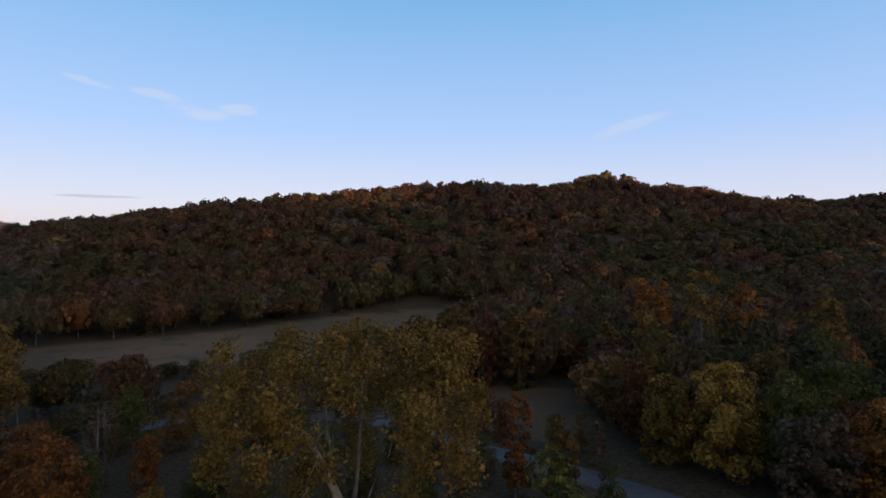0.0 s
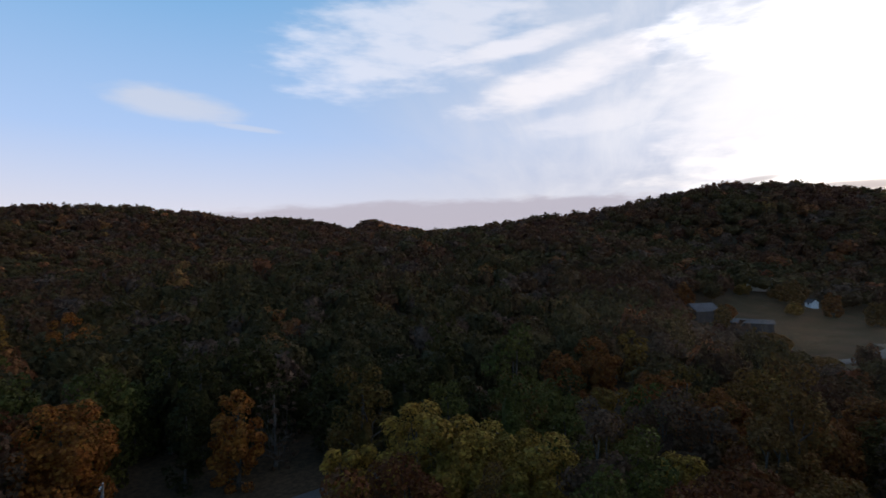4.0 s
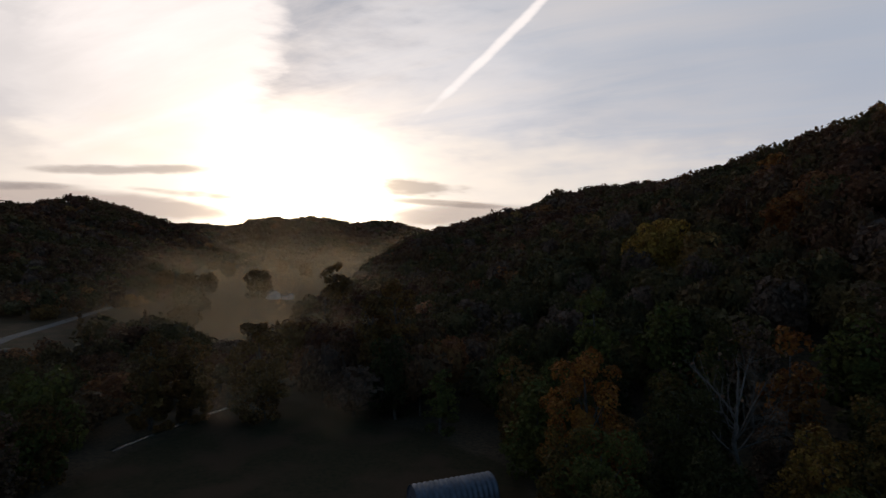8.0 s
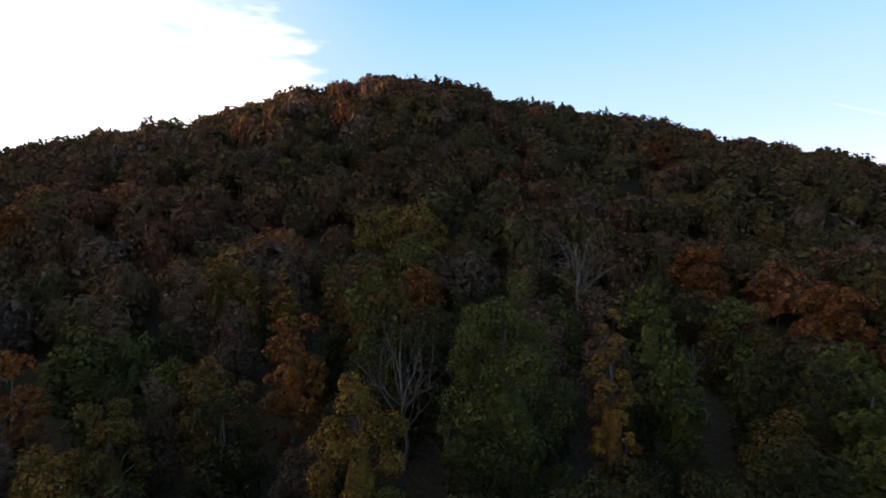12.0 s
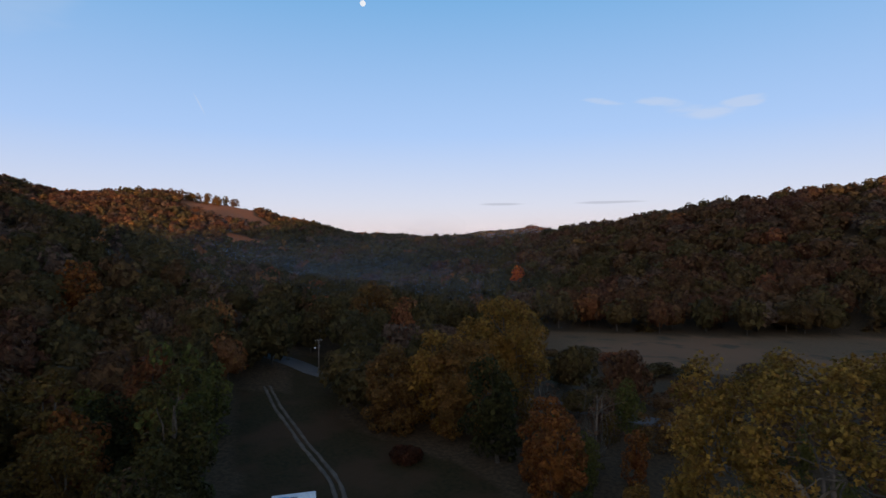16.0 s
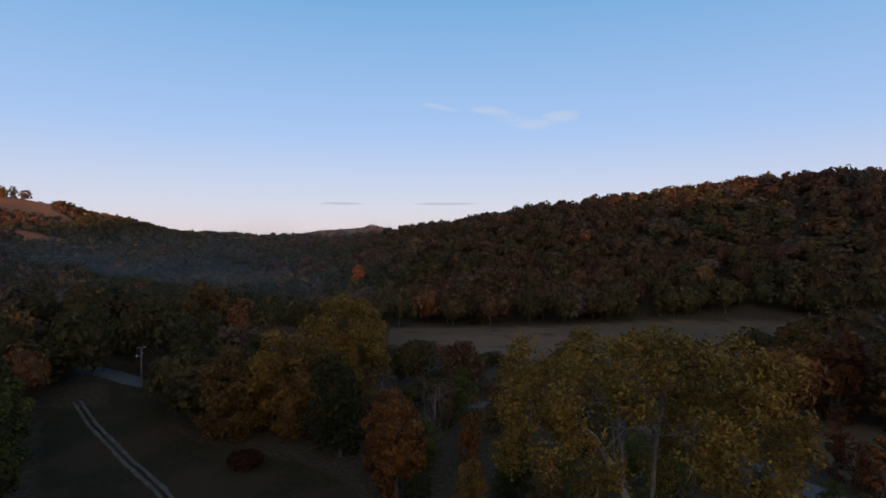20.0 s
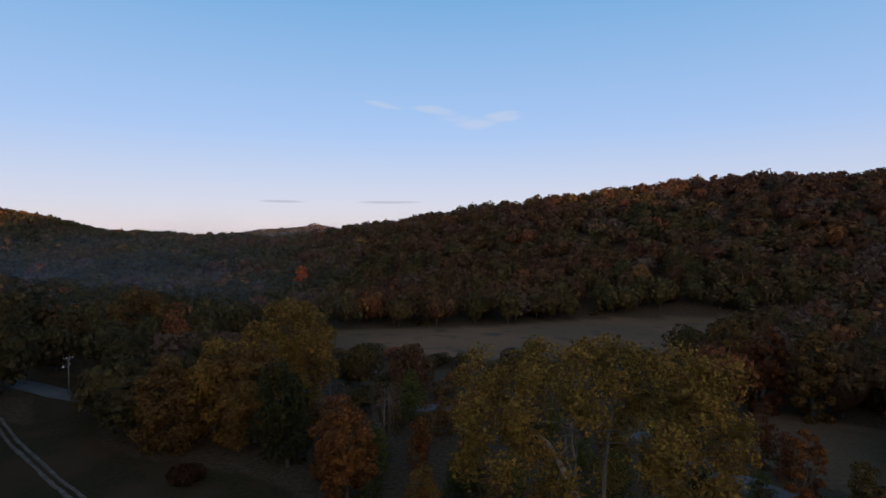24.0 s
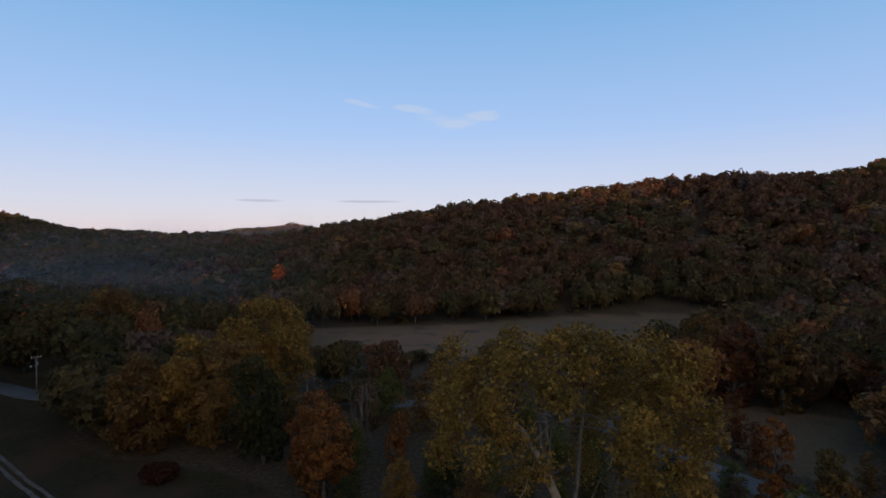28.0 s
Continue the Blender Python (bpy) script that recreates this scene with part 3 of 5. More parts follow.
def shifted(line, by):
    L = np.array(line, float)
    d = np.gradient(L, axis=0)
    d /= np.linalg.norm(d, axis=1)[:, None]
    return [tuple(p) for p in L + np.stack([d[:, 1], -d[:, 0]], 1) * by]


M_ASPHALT = two_tone("worn_asphalt", (0.05, 0.049, 0.05), (0.09, 0.087, 0.088), 2.5, 0.15, 0.85, relief=0.2)
M_GRAVEL = two_tone("pale_gravel", (0.06, 0.047, 0.036), (0.135, 0.108, 0.085), 5.0, 0.4, 0.95, relief=0.6)
M_CREEK, _net, _b = material("creek_water", 0.06, 0.0, 0.5)
_b.inputs["Base Color"].default_value = (0.02, 0.024, 0.02, 1)
bump(_net, _b, _net.noise(place(_net), 1.8, 3.0), 0.25, 0.05)
tagged(strip("road", ROAD, 2.7, 0.16, M_ASPHALT, edge=0.12), "narrow grey country road of worn asphalt", "road", kind="structure")
track = tagged(new("farm_track"), "two pale gravel wheel ruts across the dark pasture", "track", kind="structure")
for k, by in enumerate((-0.62, 0.62)):
    rut = strip("wheel_rut", shifted(TRACK, by), 0.30, 0.12, M_GRAVEL, 1.5, 0.16, seed=k + 5)
    rut.parent = track
tagged(strip("creek", CREEK, 0.75, 0.10, M_CREEK, edge=0.5, seed=9), "shallow creek that glints between trees", "water", kind="structure")

# ---- trees ----
def tube(pts, radii, sides=6):
    """A tapering tube along points, as arrays of points and faces."""
    P = np.array(pts, float)
    d = np.gradient(P, axis=0)
    d /= np.linalg.norm(d, axis=1)[:, None] + 1e-9
    ref = np.where(np.abs(d[:, 2:3]) > 0.9, [[1.0, 0, 0]], [[0, 0, 1.0]])
    u = np.cross(d, ref)
    u /= np.linalg.norm(u, axis=1)[:, None]
    v = np.cross(d, u)
    a = np.arange(sides) * 2 * math.pi / sides
    V = P[:, None] + (u[:, None] * np.cos(a)[None, :, None] + v[:, None] * np.sin(a)[None, :, None]) * np.array(radii)[:, None, None]
    n = len(P)
    i, j = np.meshgrid(np.arange(n - 1), np.arange(sides), indexing="ij")
    k = (j + 1) % sides
    F = np.stack([i * sides + j, i * sides + k, (i + 1) * sides + k, (i + 1) * sides + j], -1).reshape(-1, 4)
    return V.reshape(-1, 3), F


def join(pieces):
    V, F, n = [], [], 0
    for v, f in pieces:
        V.append(v)
        F.append(f + n)
        n += len(v)
    return np.concatenate(V), np.concatenate(F)


def bend(p, to, rng, steps=4, sag=0.12):
    """A crooked way from one point to another."""
    p, to = np.array(p, float), np.array(to, float)
    t = np.linspace(0, 1, steps + 1)[:, None]
    w = np.linalg.norm(to - p) * sag
    q = p + (to - p) * t + rng.normal(0, w, (steps + 1, 3)) * (t * (1 - t)) * 1.6
    q[:, 2] += w * 1.5 * (t * (1 - t))[:, 0] * 2
    return q


def sprays(centres, sizes, n, leaf, rng, flat=0.85, toss=0.5, shell=0.4):
    """Leaf sprays as small folded quads round the lobes of a crown."""
    hub = np.average(centres, axis=0, weights=sizes)
    chance = sizes ** 2 / np.sum(sizes ** 2)
    which = rng.choice(len(centres), n, p=chance)
    d = rng.normal(size=(n, 3))
    # most sprays lie on the outer side of their lobe
    away_from = centres[which] - hub
    away_from /= np.linalg.norm(away_from, axis=1)[:, None] + 1e-9
    d += away_from * 0.9 + np.array([0, 0, 0.25])
    d /= np.linalg.norm(d, axis=1)[:, None]
    r = rng.random(n) ** shell * rng.uniform(0.85, 1.12, n)
    c = centres[which] + d * (sizes[which] * r)[:, None] * np.array([1, 1, flat])
    out = c - hub
    out /= np.linalg.norm(out, axis=1)[:, None] + 1e-9
    nrm = d * 0.6 + out * (1.4 - toss) + rng.normal(size=(n, 3)) * toss + np.array([0, 0, 0.25])
    nrm /= np.linalg.norm(nrm, axis=1)[:, None]
    t = np.cross(nrm, rng.normal(size=(n, 3)))
    t /= np.linalg.norm(t, axis=1)[:, None]
    b = np.cross(nrm, t)
    s = leaf * rng.uniform(0.55, 1.35, (n, 1))
    k = rng.uniform(0.5, 0.85, (n, 1))
    V = np.stack([c - t * s, c + b * s * k + nrm * s * 0.22, c + t * s, c - b * s * k + nrm * s * 0.22], 1).reshape(-1, 3)
    return V, np.arange(len(V)).reshape(-1, 4)


def inner_mass(rng, hub, half, rings, around, uneven):
    """The lumpy, round-shouldered mass of leaves deep in a crown."""
    lat = np.linspace(-1.25, 1.12, rings + 1)
    lon = np.arange(around) * 2 * math.pi / around
    A, B = np.meshgrid(lat, lon, indexing="ij")
    B = B + rng.normal(0, 0.14, B.shape)
    wide = np.cos(A) ** 0.7
    d = np.stack([wide * np.cos(B), wide * np.sin(B), np.sin(A)], -1)
    bumps = rng.normal(size=(9, 3))
    bumps /= np.linalg.norm(bumps, axis=1)[:, None]
    lump = np.max(np.einsum("ijk,lk->ijl", d, bumps), -1)
    d = d * (1 - uneven + uneven * 1.5 * np.clip((lump - 0.45) / 0.5, 0, 1) + rng.normal(0, uneven * 0.25, lump.shape))[..., None]
    V = (hub + d * half).reshape(-1, 3)
    i, j = np.meshgrid(np.arange(rings), np.arange(around), indexing="ij")
    k = (j + 1) % around
    sides = np.stack([i * around + j, i * around + k, (i + 1) * around + k, (i + 1) * around + j], -1).reshape(-1, 4)
    i = np.arange(around // 2 - 1)
    lid = np.stack([i, i + 1, around - 2 - i, around - 1 - i], 1) + rings * around
    return V, np.concatenate([sides, lid])


def clumps(rng, centres, sizes, per, rough=0.5, flat=0.88, low=1.72, big=1.0):
    """The leafy outside of a crown: overlapping tufts over every lobe, none where lobes meet."""
    k = np.arange(per) + 0.5
    up = 1 - low * k / per
    a = k * 2.39996
    out = np.sqrt(1 - up ** 2)
    d = np.stack([out * np.cos(a), out * np.sin(a), up], 1)
    m = len(centres)
    spin = rng.random(m) * 6.28
    ca, sa = np.cos(spin)[:, None], np.sin(spin)[:, None]
    D = np.stack([d[None, :, 0] * ca - d[None, :, 1] * sa, d[None, :, 0] * sa + d[None, :, 1] * ca, np.broadcast_to(d[None, :, 2], (m, per))], -1)
    D = (D + rng.normal(0, 0.9 / per ** 0.5, D.shape)).reshape(-1, 3)
    D /= np.linalg.norm(D, axis=1)[:, None]
    w = np.repeat(sizes, per)
    squash = np.array([1, 1, flat])
    c = np.repeat(centres, per, 0) + D * squash * (w * rng.uniform(0.78, 1.06, len(w)))[:, None]
    own = np.repeat(np.arange(m), per)
    gap = np.linalg.norm((c[:, None] - centres[None]) / squash, axis=2) / sizes[None]
    gap[np.arange(len(c)), own] = 9
    keep = gap.min(1) > 0.72
    c, D, w = c[keep], D[keep], w[keep]
    n = len(c)
    nrm = D + rng.normal(0, rough, (n, 3)) + np.array([0, 0, 0.15])
    nrm /= np.linalg.norm(nrm, axis=1)[:, None]
    t = np.cross(nrm, rng.normal(size=(n, 3)))
    t /= np.linalg.norm(t, axis=1)[:, None]
    b = np.cross(nrm, t)
    s = (big * w * 2.05 / per ** 0.5)[:, None] * rng.uniform(0.75, 1.35, (n, 1))
    f = rng.uniform(0.55, 0.9, (n, 1))
    V = np.stack([c - t * s, c + b * s * f + nrm * s * 0.2, c + t * s * rng.uniform(0.7, 1.1, (n, 1)), c - b * s * f + nrm * s * 0.2], 1).reshape(-1, 3)
    return V, np.arange(len(V)).reshape(-1, 4)


def grow(seed, tall, wide, clear=0.22, limbs=7, n=900, leaf=0.5, lobe=0.16, sides=6, twigs=3, thick=0.022, mass=0.92, spread=0.17, tuft=0.3):
    """A broad-leaved tree: trunk, limbs and crown arrays. clear: the bare share of the trunk; lobe: size of the crown's lobes."""
    rng = np.random.default_rng(seed)
    lean = rng.normal(0, 0.03, 2) * tall
    skirt = clear if clear > 0.1 else -0.12     # crowns that reach the ground widen below
    half = np.array([wide * 0.5, wide * 0.5 * rng.uniform(0.88, 1.1), tall * (1 - skirt) * 0.5])
    hub = np.array([lean[0], lean[1], tall - half[2]])
    stem = bend((0, 0, -0.4), (lean[0], lean[1], tall * 0.80), rng, 6, 0.04)
    r0 = tall * thick
    trunk = tube(stem, np.linspace(r0, r0 * 0.22, 7) * np.array([1.35, 1.05, 1, 1, 1, 1, 1]), sides + 1)
    # lobes on an uneven dome, the first of each limb at its tip
    count = limbs * (twigs + 1)
    k = np.arange(count) + 0.5
    up = 1 - (1.62 if clear > 0.1 else 1.9) * k / count
    az = k * 2.39996 + rng.normal(0, 0.3, count)
    out = np.sqrt(1 - np.where(up > 0, up ** 2, np.abs(up) ** 3))
    sizes = wide * lobe * rng.uniform(0.7, 1.2, count)
    reach = 1.0 + rng.normal(0, spread, count) - 0.35 * (rng.random(count) < 0.2)
    room = np.maximum(half[None] - sizes[:, None] * np.array([1, 1, 0.85]), half * 0.35)
    centres = hub + np.stack([out * np.cos(az), out * np.sin(az), up], 1) * room * np.minimum(reach, 1.08)[:, None]
    centres[:, 2] = np.maximum(centres[:, 2], sizes * 0.5)
    order = np.argsort(az % (2 * math.pi) + rng.normal(0, 0.2, count))
    arms = []
    for i in range(limbs):
        mine = order[i * (twigs + 1):(i + 1) * (twigs + 1)]
        tip = centres[mine[rng.integers(0, len(mine))]]
        f = np.clip((tip[2] / tall) * rng.uniform(0.45, 0.78), clear * 0.8 + 0.03, 0.9) * 6 / 0.82
        a, b = int(min(f, 5)), min(f, 5.99) - int(min(f, 5))
        root = stem[a] * (1 - b) + stem[a + 1] * b
        tip = root + (tip - root) * 0.93
        way_out = bend(root, tip, rng, 4, 0.07)
        rr = r0 * rng.uniform(0.28, 0.42)
        pieces = [tube(way_out, np.linspace(rr, rr * 0.2, 5), max(4, sides - 1))]
        for m in mine[:twigs]:
            q = way_out[1 + int(rng.integers(0, 3))]
            pieces.append(tube(bend(q, q + (centres[m] - q) * 0.92, rng, 3, 0.09), np.linspace(rr * 0.32, rr * 0.06, 4), 4))
        arms.append(pieces)
    if not n:
        return trunk, arms, None
    crown = [sprays(centres, sizes, n, leaf, rng, shell=0.18)]
    if mass and lobe > 0.08:
        crown.append(clumps(rng, centres, sizes * mass, int(np.clip((np.mean(sizes) * mass * 1.75 / tuft) ** 2, 14, 260)), big=0.86))
        crown.append(inner_mass(rng, hub, half * 0.3, 4, 8, 0.4))
    return trunk, arms, join(crown)


def far_tree(seed, n, leaf, lobes, per, rings=3, around=6):
    """A tree 1 m tall and 1 m wide at a distance: round clumps set about with sprays, on a short trunk."""
    rng = np.random.default_rng(seed)
    k = np.arange(lobes)
    a, up = k * 2.4 + rng.random() * 6, 1 - 1.35 * (k + 0.4) / lobes
    out = np.sqrt(1 - up ** 2) * rng.uniform(0.8, 1.15, lobes)
    hub, low = np.array([0, 0, 0.52]), rng.uniform(0.85, 1.1)
    w = 0.62 / lobes ** 0.5
    centres = hub + np.stack([(0.5 - w * 0.8) * out * np.cos(a), (0.5 - w * 0.8) * out * np.sin(a) * low, (0.46 - w * 0.75) * up], 1)
    sizes = w * rng.uniform(0.8, 1.15, lobes)
    crown = join([sprays(centres, sizes, n, leaf, rng, 0.9, 0.5, 0.15), clumps(rng, centres, sizes, per, 0.42, low=1.62, big=0.82), inner_mass(rng, hub + np.array([0, 0, 0.04]), np.array([0.31, 0.31 * low, 0.28]), rings, around, 0.35)])
    trunk = tube([(0, 0, -0.05), (0, 0, 0.5)], [0.022, 0.014], 3)
    return trunk, crown


def pine(seed, n=260, leaf=0.09):
    """A dark evergreen 1 m tall: a cone of drooping sprays."""
    rng = np.random.default_rng(seed)
    z = 0.12 + 0.88 * rng.random(n) ** 1.3
    r = 0.24 * (1.02 - z) * rng.uniform(0.55, 1.15, n) + 0.01
    a = rng.random(n) * 2 * math.pi
    c = np.stack([r * np.cos(a), r * np.sin(a), z], 1)
    out = np.stack([np.cos(a), np.sin(a), rng.normal(-0.25, 0.25, n)], 1)
    s = leaf * rng.uniform(0.6, 1.3, (n, 1)) * (1.25 - 0.7 * z)[:, None]
    side = np.stack([-np.sin(a), np.cos(a), rng.normal(0, 0.3, n)], 1)
    V = np.stack([c - out * s, c + side * s * 0.5, c + out * s, c - side * s * 0.5 - np.array([0, 0, 0.3]) * s], 1).reshape(-1, 3)
    return tube([(0, 0, -0.03), (0, 0, 0.9)], [0.02, 0.004], 4), (V, np.arange(n * 4).reshape(-1, 4))


def part(name, arrays, mat, parent, label=""):
    ob = new(name, arrays if isinstance(arrays, bpy.types.Mesh) else quads(name, *arrays, [mat]))
    ob.parent = parent
    return tagged(ob, label)


def plant(name, az, d, label, seed, tall, wide, mat, bark=None, turn=0.0, group="", x=None, y=None, **how):
    """A tree of its own: trunk, each limb and the crown."""
    bark = bark or M_BARK
    if x is None:
        x, y = at(az, d)
    root = new(name)
    root.matrix_basis = pose(x, y, height(x, y), 0, 0, turn)
    tagged(root, label, "tree", group)
    trunk, arms, crown = grow(seed, tall, wide, **how)
    part("trunk", trunk, bark, root)
    for arm in arms:
        limb = part("limb", arm[0], bark, root)
        for branch in arm[1:]:
            part("branch", branch, M_BARK if bark is M_GHOST else bark, limb)
    if crown:
        part("crown", crown, mat, root).data.shade_smooth()
    TAKEN.append((x, y, wide * 0.42 if how.get("n", 900) > 700 else 1.0))
    return root


TAKEN = []

# trees that stand out, by bearing, distance and the height that their tops reach towards the eye
def hero(name, label, az, d, top, wide, mat, seed, bark=None, group="", **how):
    """top: degrees of the crown's top above the level of the eye."""
    if how.pop("slope", False):
        far = d
        while far < d + 150 and EYE[2] + far * math.tan(radians(top)) - height(*at(az, far)) > 17.5:
            far += 2.0
        wide, d = wide * (far / d) ** 0.7, far
    x, y = at(az, d)
    how = {"n": 1500, "leaf": 0.27, "lobe": 0.14, "limbs": 10, "twigs": 3, "clear": 0.06, "tuft": max(0.2, 0.0034 * d), **how}
    reach = EYE[2] + d * math.tan(radians(top)) - height(x, y)
    tall = min(34.0, max(6.0, reach + 0.3))
    return plant(name, az, d, label, seed, tall, wide, mat, bark, seed * 37.0 % 360, group, **how)


def sycamore(az, d):
    """A tall spreading tree with two crooked pale leaders under a broken dome of leaf clumps."""
    rng = np.random.default_rng(7)
    x, y = at(az, d)
    root = tagged(new("sycamore"), "tall yellow-leaved sycamore with crooked pale limbs above the road", "tree")
    root.matrix_basis = pose(x, y, height(x, y), 0, 0, -az)
    stem = np.array([(0.8, 0.2, -0.5), (0.5, 0.1, 6), (0.1, 0, 12), (-0.7, -0.3, 16), (-1.9, -0.6, 19), (-3.2, -0.9, 21.4), (-4.4, -0.8, 22.3), (-5.8, -0.5, 22.6)])
    part("trunk", tube(stem, (0.62, 0.5, 0.44, 0.36, 0.27, 0.2, 0.14, 0.07), 12), M_GHOST, root).data.shade_smooth()
    count = 92
    k = np.arange(count) + 0.5
    up = 1 - 1.5 * k / count
    turn = k * 2.39996 + rng.normal(0, 0.35, count)
    out = np.sqrt(np.clip(1 - np.where(up > 0, up ** 2, 0.4 * up ** 2), 0, 1))
    sizes = rng.uniform(0.7, 1.0, count) ** 1.5 * 2.0
    reach = rng.uniform(0.80, 1.08, count) * np.where(rng.random(count) < 0.2, 0.66, 1.0)
    centres = np.stack([9.7 * out * np.cos(turn) * reach, 8.6 * out * np.sin(turn) * reach, 23.1 + 5.4 * up * reach], 1)
    low = 12
    a = np.arange(low) * 2 * math.pi / low + rng.normal(0, 0.2, low)
    skirt = np.stack([1.2 + 5.0 * np.cos(a) * rng.uniform(0.6, 1.1, low), 1.2 + 4.6 * np.sin(a) * rng.uniform(0.6, 1.1, low), rng.uniform(15.5, 19.0, low)], 1)
    skirt = skirt[(skirt[:, 1] > -1.2) | (np.abs(skirt[:, 0] + 1.4) > 2.2)]
    centres, sizes = np.concatenate([centres, skirt]), np.concatenate([sizes, rng.uniform(1.2, 1.9, len(skirt))])
    forks = [((-0.2, -0.1, 13.6), (1.7, 1.0, 26.5), 0.2), ((-1.5, -0.5, 18.2), (-2.0, 0.5, 27.0), 0.17), ((-2.6, -0.8, 20.4), (-0.9, -2.6, 23.0), 0.10),
             ((0.2, 0, 11), (6.4, 1.5, 22.5), 0.13), ((-2.2, -0.7, 19.6), (-3.6, -2.0, 16.6), 0.09), ((-3.2, -0.9, 21.4), (-7.4, -2.5, 22.2), 0.10), ((-0.2, -0.1, 13.6), (-3.6, 4.6, 24.0), 0.17), ((0.2, 0, 11), (3.0, -1.0, 21.0), 0.11)]
    limbs = []
    for p, q, r in forks:
        way_out = bend(p, q, rng, 6, 0.05)
        ob = part("limb", tube(way_out, np.linspace(r, r * 0.3, 7), 8), M_GHOST if r < 0.12 else M_PALE, root)
        ob.data.shade_smooth()
        limbs.append((ob, way_out, r))
    for c in centres:
        ob, way_out, r = min(limbs, key=lambda l: np.linalg.norm(l[1] - c, axis=1).min())
        q = way_out[np.argmin(np.linalg.norm(way_out - c, axis=1))]
        part("branch", tube(bend(q, q + (c - q) * 0.95, rng, 4, 0.08), np.linspace(min(r, 0.1) * 0.6, 0.02, 5), 5), M_PALE, ob)
    # leaves hang in drooping sprays round each clump
    crown = sprays(centres, sizes, 34000, 0.145, rng, 1.0, 1.0, 0.5)
    part("crown", crown, M_SYCAMORE, root)
    TAKEN.append((x, y, 8.5))


sycamore(350.4, 40)
hero("maple", "broad yellow-green tree in full leaf beside the road", 27.9, 90, -11.3, 13, M_BRIGHT, 8, n=2600)
hero("maple", "smaller olive tree leaning on its yellow-green neighbour", 22.6, 92, -12.6, 9.5, M_OLIVE, 12)
hero("maple", "round orange maple behind the utility pole", 40.3, 85, -12.8, 13.5, M_AMBER, 9, n=2600)
hero("oak", "ragged amber oak at the edge of the wood", 54.6, 86, -13.7, 8.5, M_AMBER, 14)
hero("bare_tree", "grey half-bare tree at the edge of the wood", 58.0, 92, -12.7, 8, M_GREYISH, 15, M_PALE, n=900, twigs=5, lobe=0.05)
for az, d, top, wide, seed in ((66.2, 66, -18.9, 8, 21), (71.7, 62, -15.6, 10, 22), (76.5, 61, -16.4, 12, 23), (80.4, 62, -16.9, 12, 26), (84.6, 62, -17.2, 12, 24), (98.7, 66, -18.5, 10, 25)):
    hero("willow", "yellow-green bushy tree of the thicket below", az, d, top, wide, M_THICKET, seed, group="thicket below", n=2600, lobe=0.14)
for az, d, top, wide, seed in ((20.8, 165, -3.4, 12, 31), (25.4, 162, -2.3, 12, 32), (28.9, 168, -3.9, 11, 33), (35.2, 170, -4.4, 10, 34), (40.0, 165, -5.6, 10, 35)):
    hero("maple", "tall amber maple rising above the wood", az, d, top, wide, M_AMBER if seed % 2 else M_GOLD, seed, group="amber maples", n=2600, leaf=0.3)
hero("bare_tree", "silver-grey leafless tree before the amber maples", 25.3, 140, -6.2, 10, M_GREYISH, 36, M_PALE, n=500, twigs=5, lobe=0.05)
# by the pasture
hero("oak", "great golden oak above the pasture", 318.6, 124, -5.5, 24, M_GOLD, 41, n=5000, leaf=0.2, lobe=0.11, limbs=14, spread=0.08, clear=0.04)
hero("oak", "brown and gold oak at the pasture's edge", 311.0, 107, -8.4, 15, M_GOLD, 42, spread=0.1, n=3000, clear=0.04)
hero("oak", "low spreading brown oak at the pasture's edge", 307.0, 105, -10.2, 13, M_BROWN, 43, n=2100, clear=0.04)
hero("oak", "brown oak standing between the larger two", 314.8, 103, -9.6, 15, M_BROWN, 40, n=4800, clear=0.04)
hero("bare_tree", "pale-stemmed tree losing its last leaves", 322.4, 99, -12.4, 8, M_GREYISH, 44, M_PALE, n=700, twigs=5, lobe=0.05)
hero("maple", "small orange maple at the corner of the pasture", 323.3, 83, -15.2, 10, M_ORANGE, 45, clear=0.04)
hero("maple", "bright orange maple alone on the wooded slope", 319.0, 255, -2.5, 8.0, M_FLAME, 46, n=900, leaf=0.3, lobe=0.2, limbs=7, slope=True)
hero("oak", "olive tree with pale limbs beyond the road", 304.5, 174, -3.9, 17, M_BROWN, 47, M_PALE, n=3600, leaf=0.38)
hero("oak", "round green tree beside the road", 297.1, 170, -7.2, 10, M_GREEN, 48, n=2200, leaf=0.38)
hero("bare_tree", "tall pale-stemmed tree at the foot of the spur", 288.3, 151, -3.8, 8, M_GREYISH, 49, M_PALE, n=600, twigs=5, lobe=0.05)
plant("shrub", 0, 0, "low dark rust-brown shrub alone in the pasture", 55, 2.6, 6.0, M_MAROON, x=-70.5, y=56.5, n=1500, leaf=0.16, lobe=0.16, limbs=8, twigs=3, clear=0.04, tuft=0.22)
# round the road
hero("maple", "slim orange sapling beside the road", 7.6, 74, -15.9, 5, M_ORANGE, 51, n=1800, leaf=0.24, clear=0.04)
hero("maple", "pale half-bare sapling beside the road", 12.0, 72, -18.2, 5.5, M_BROWN, 52, n=1300, leaf=0.24, clear=0.04)
hero("maple", "orange bush-like tree above the road", 324.0, 74, -16.2, 8, M_ORANGE, 53, clear=0.04)
hero("bare_tree", "grey leafless tree above the road", 327.5, 92, -13.0, 10, M_GREYISH, 54, M_PALE, n=250, twigs=5, lobe=0.05)
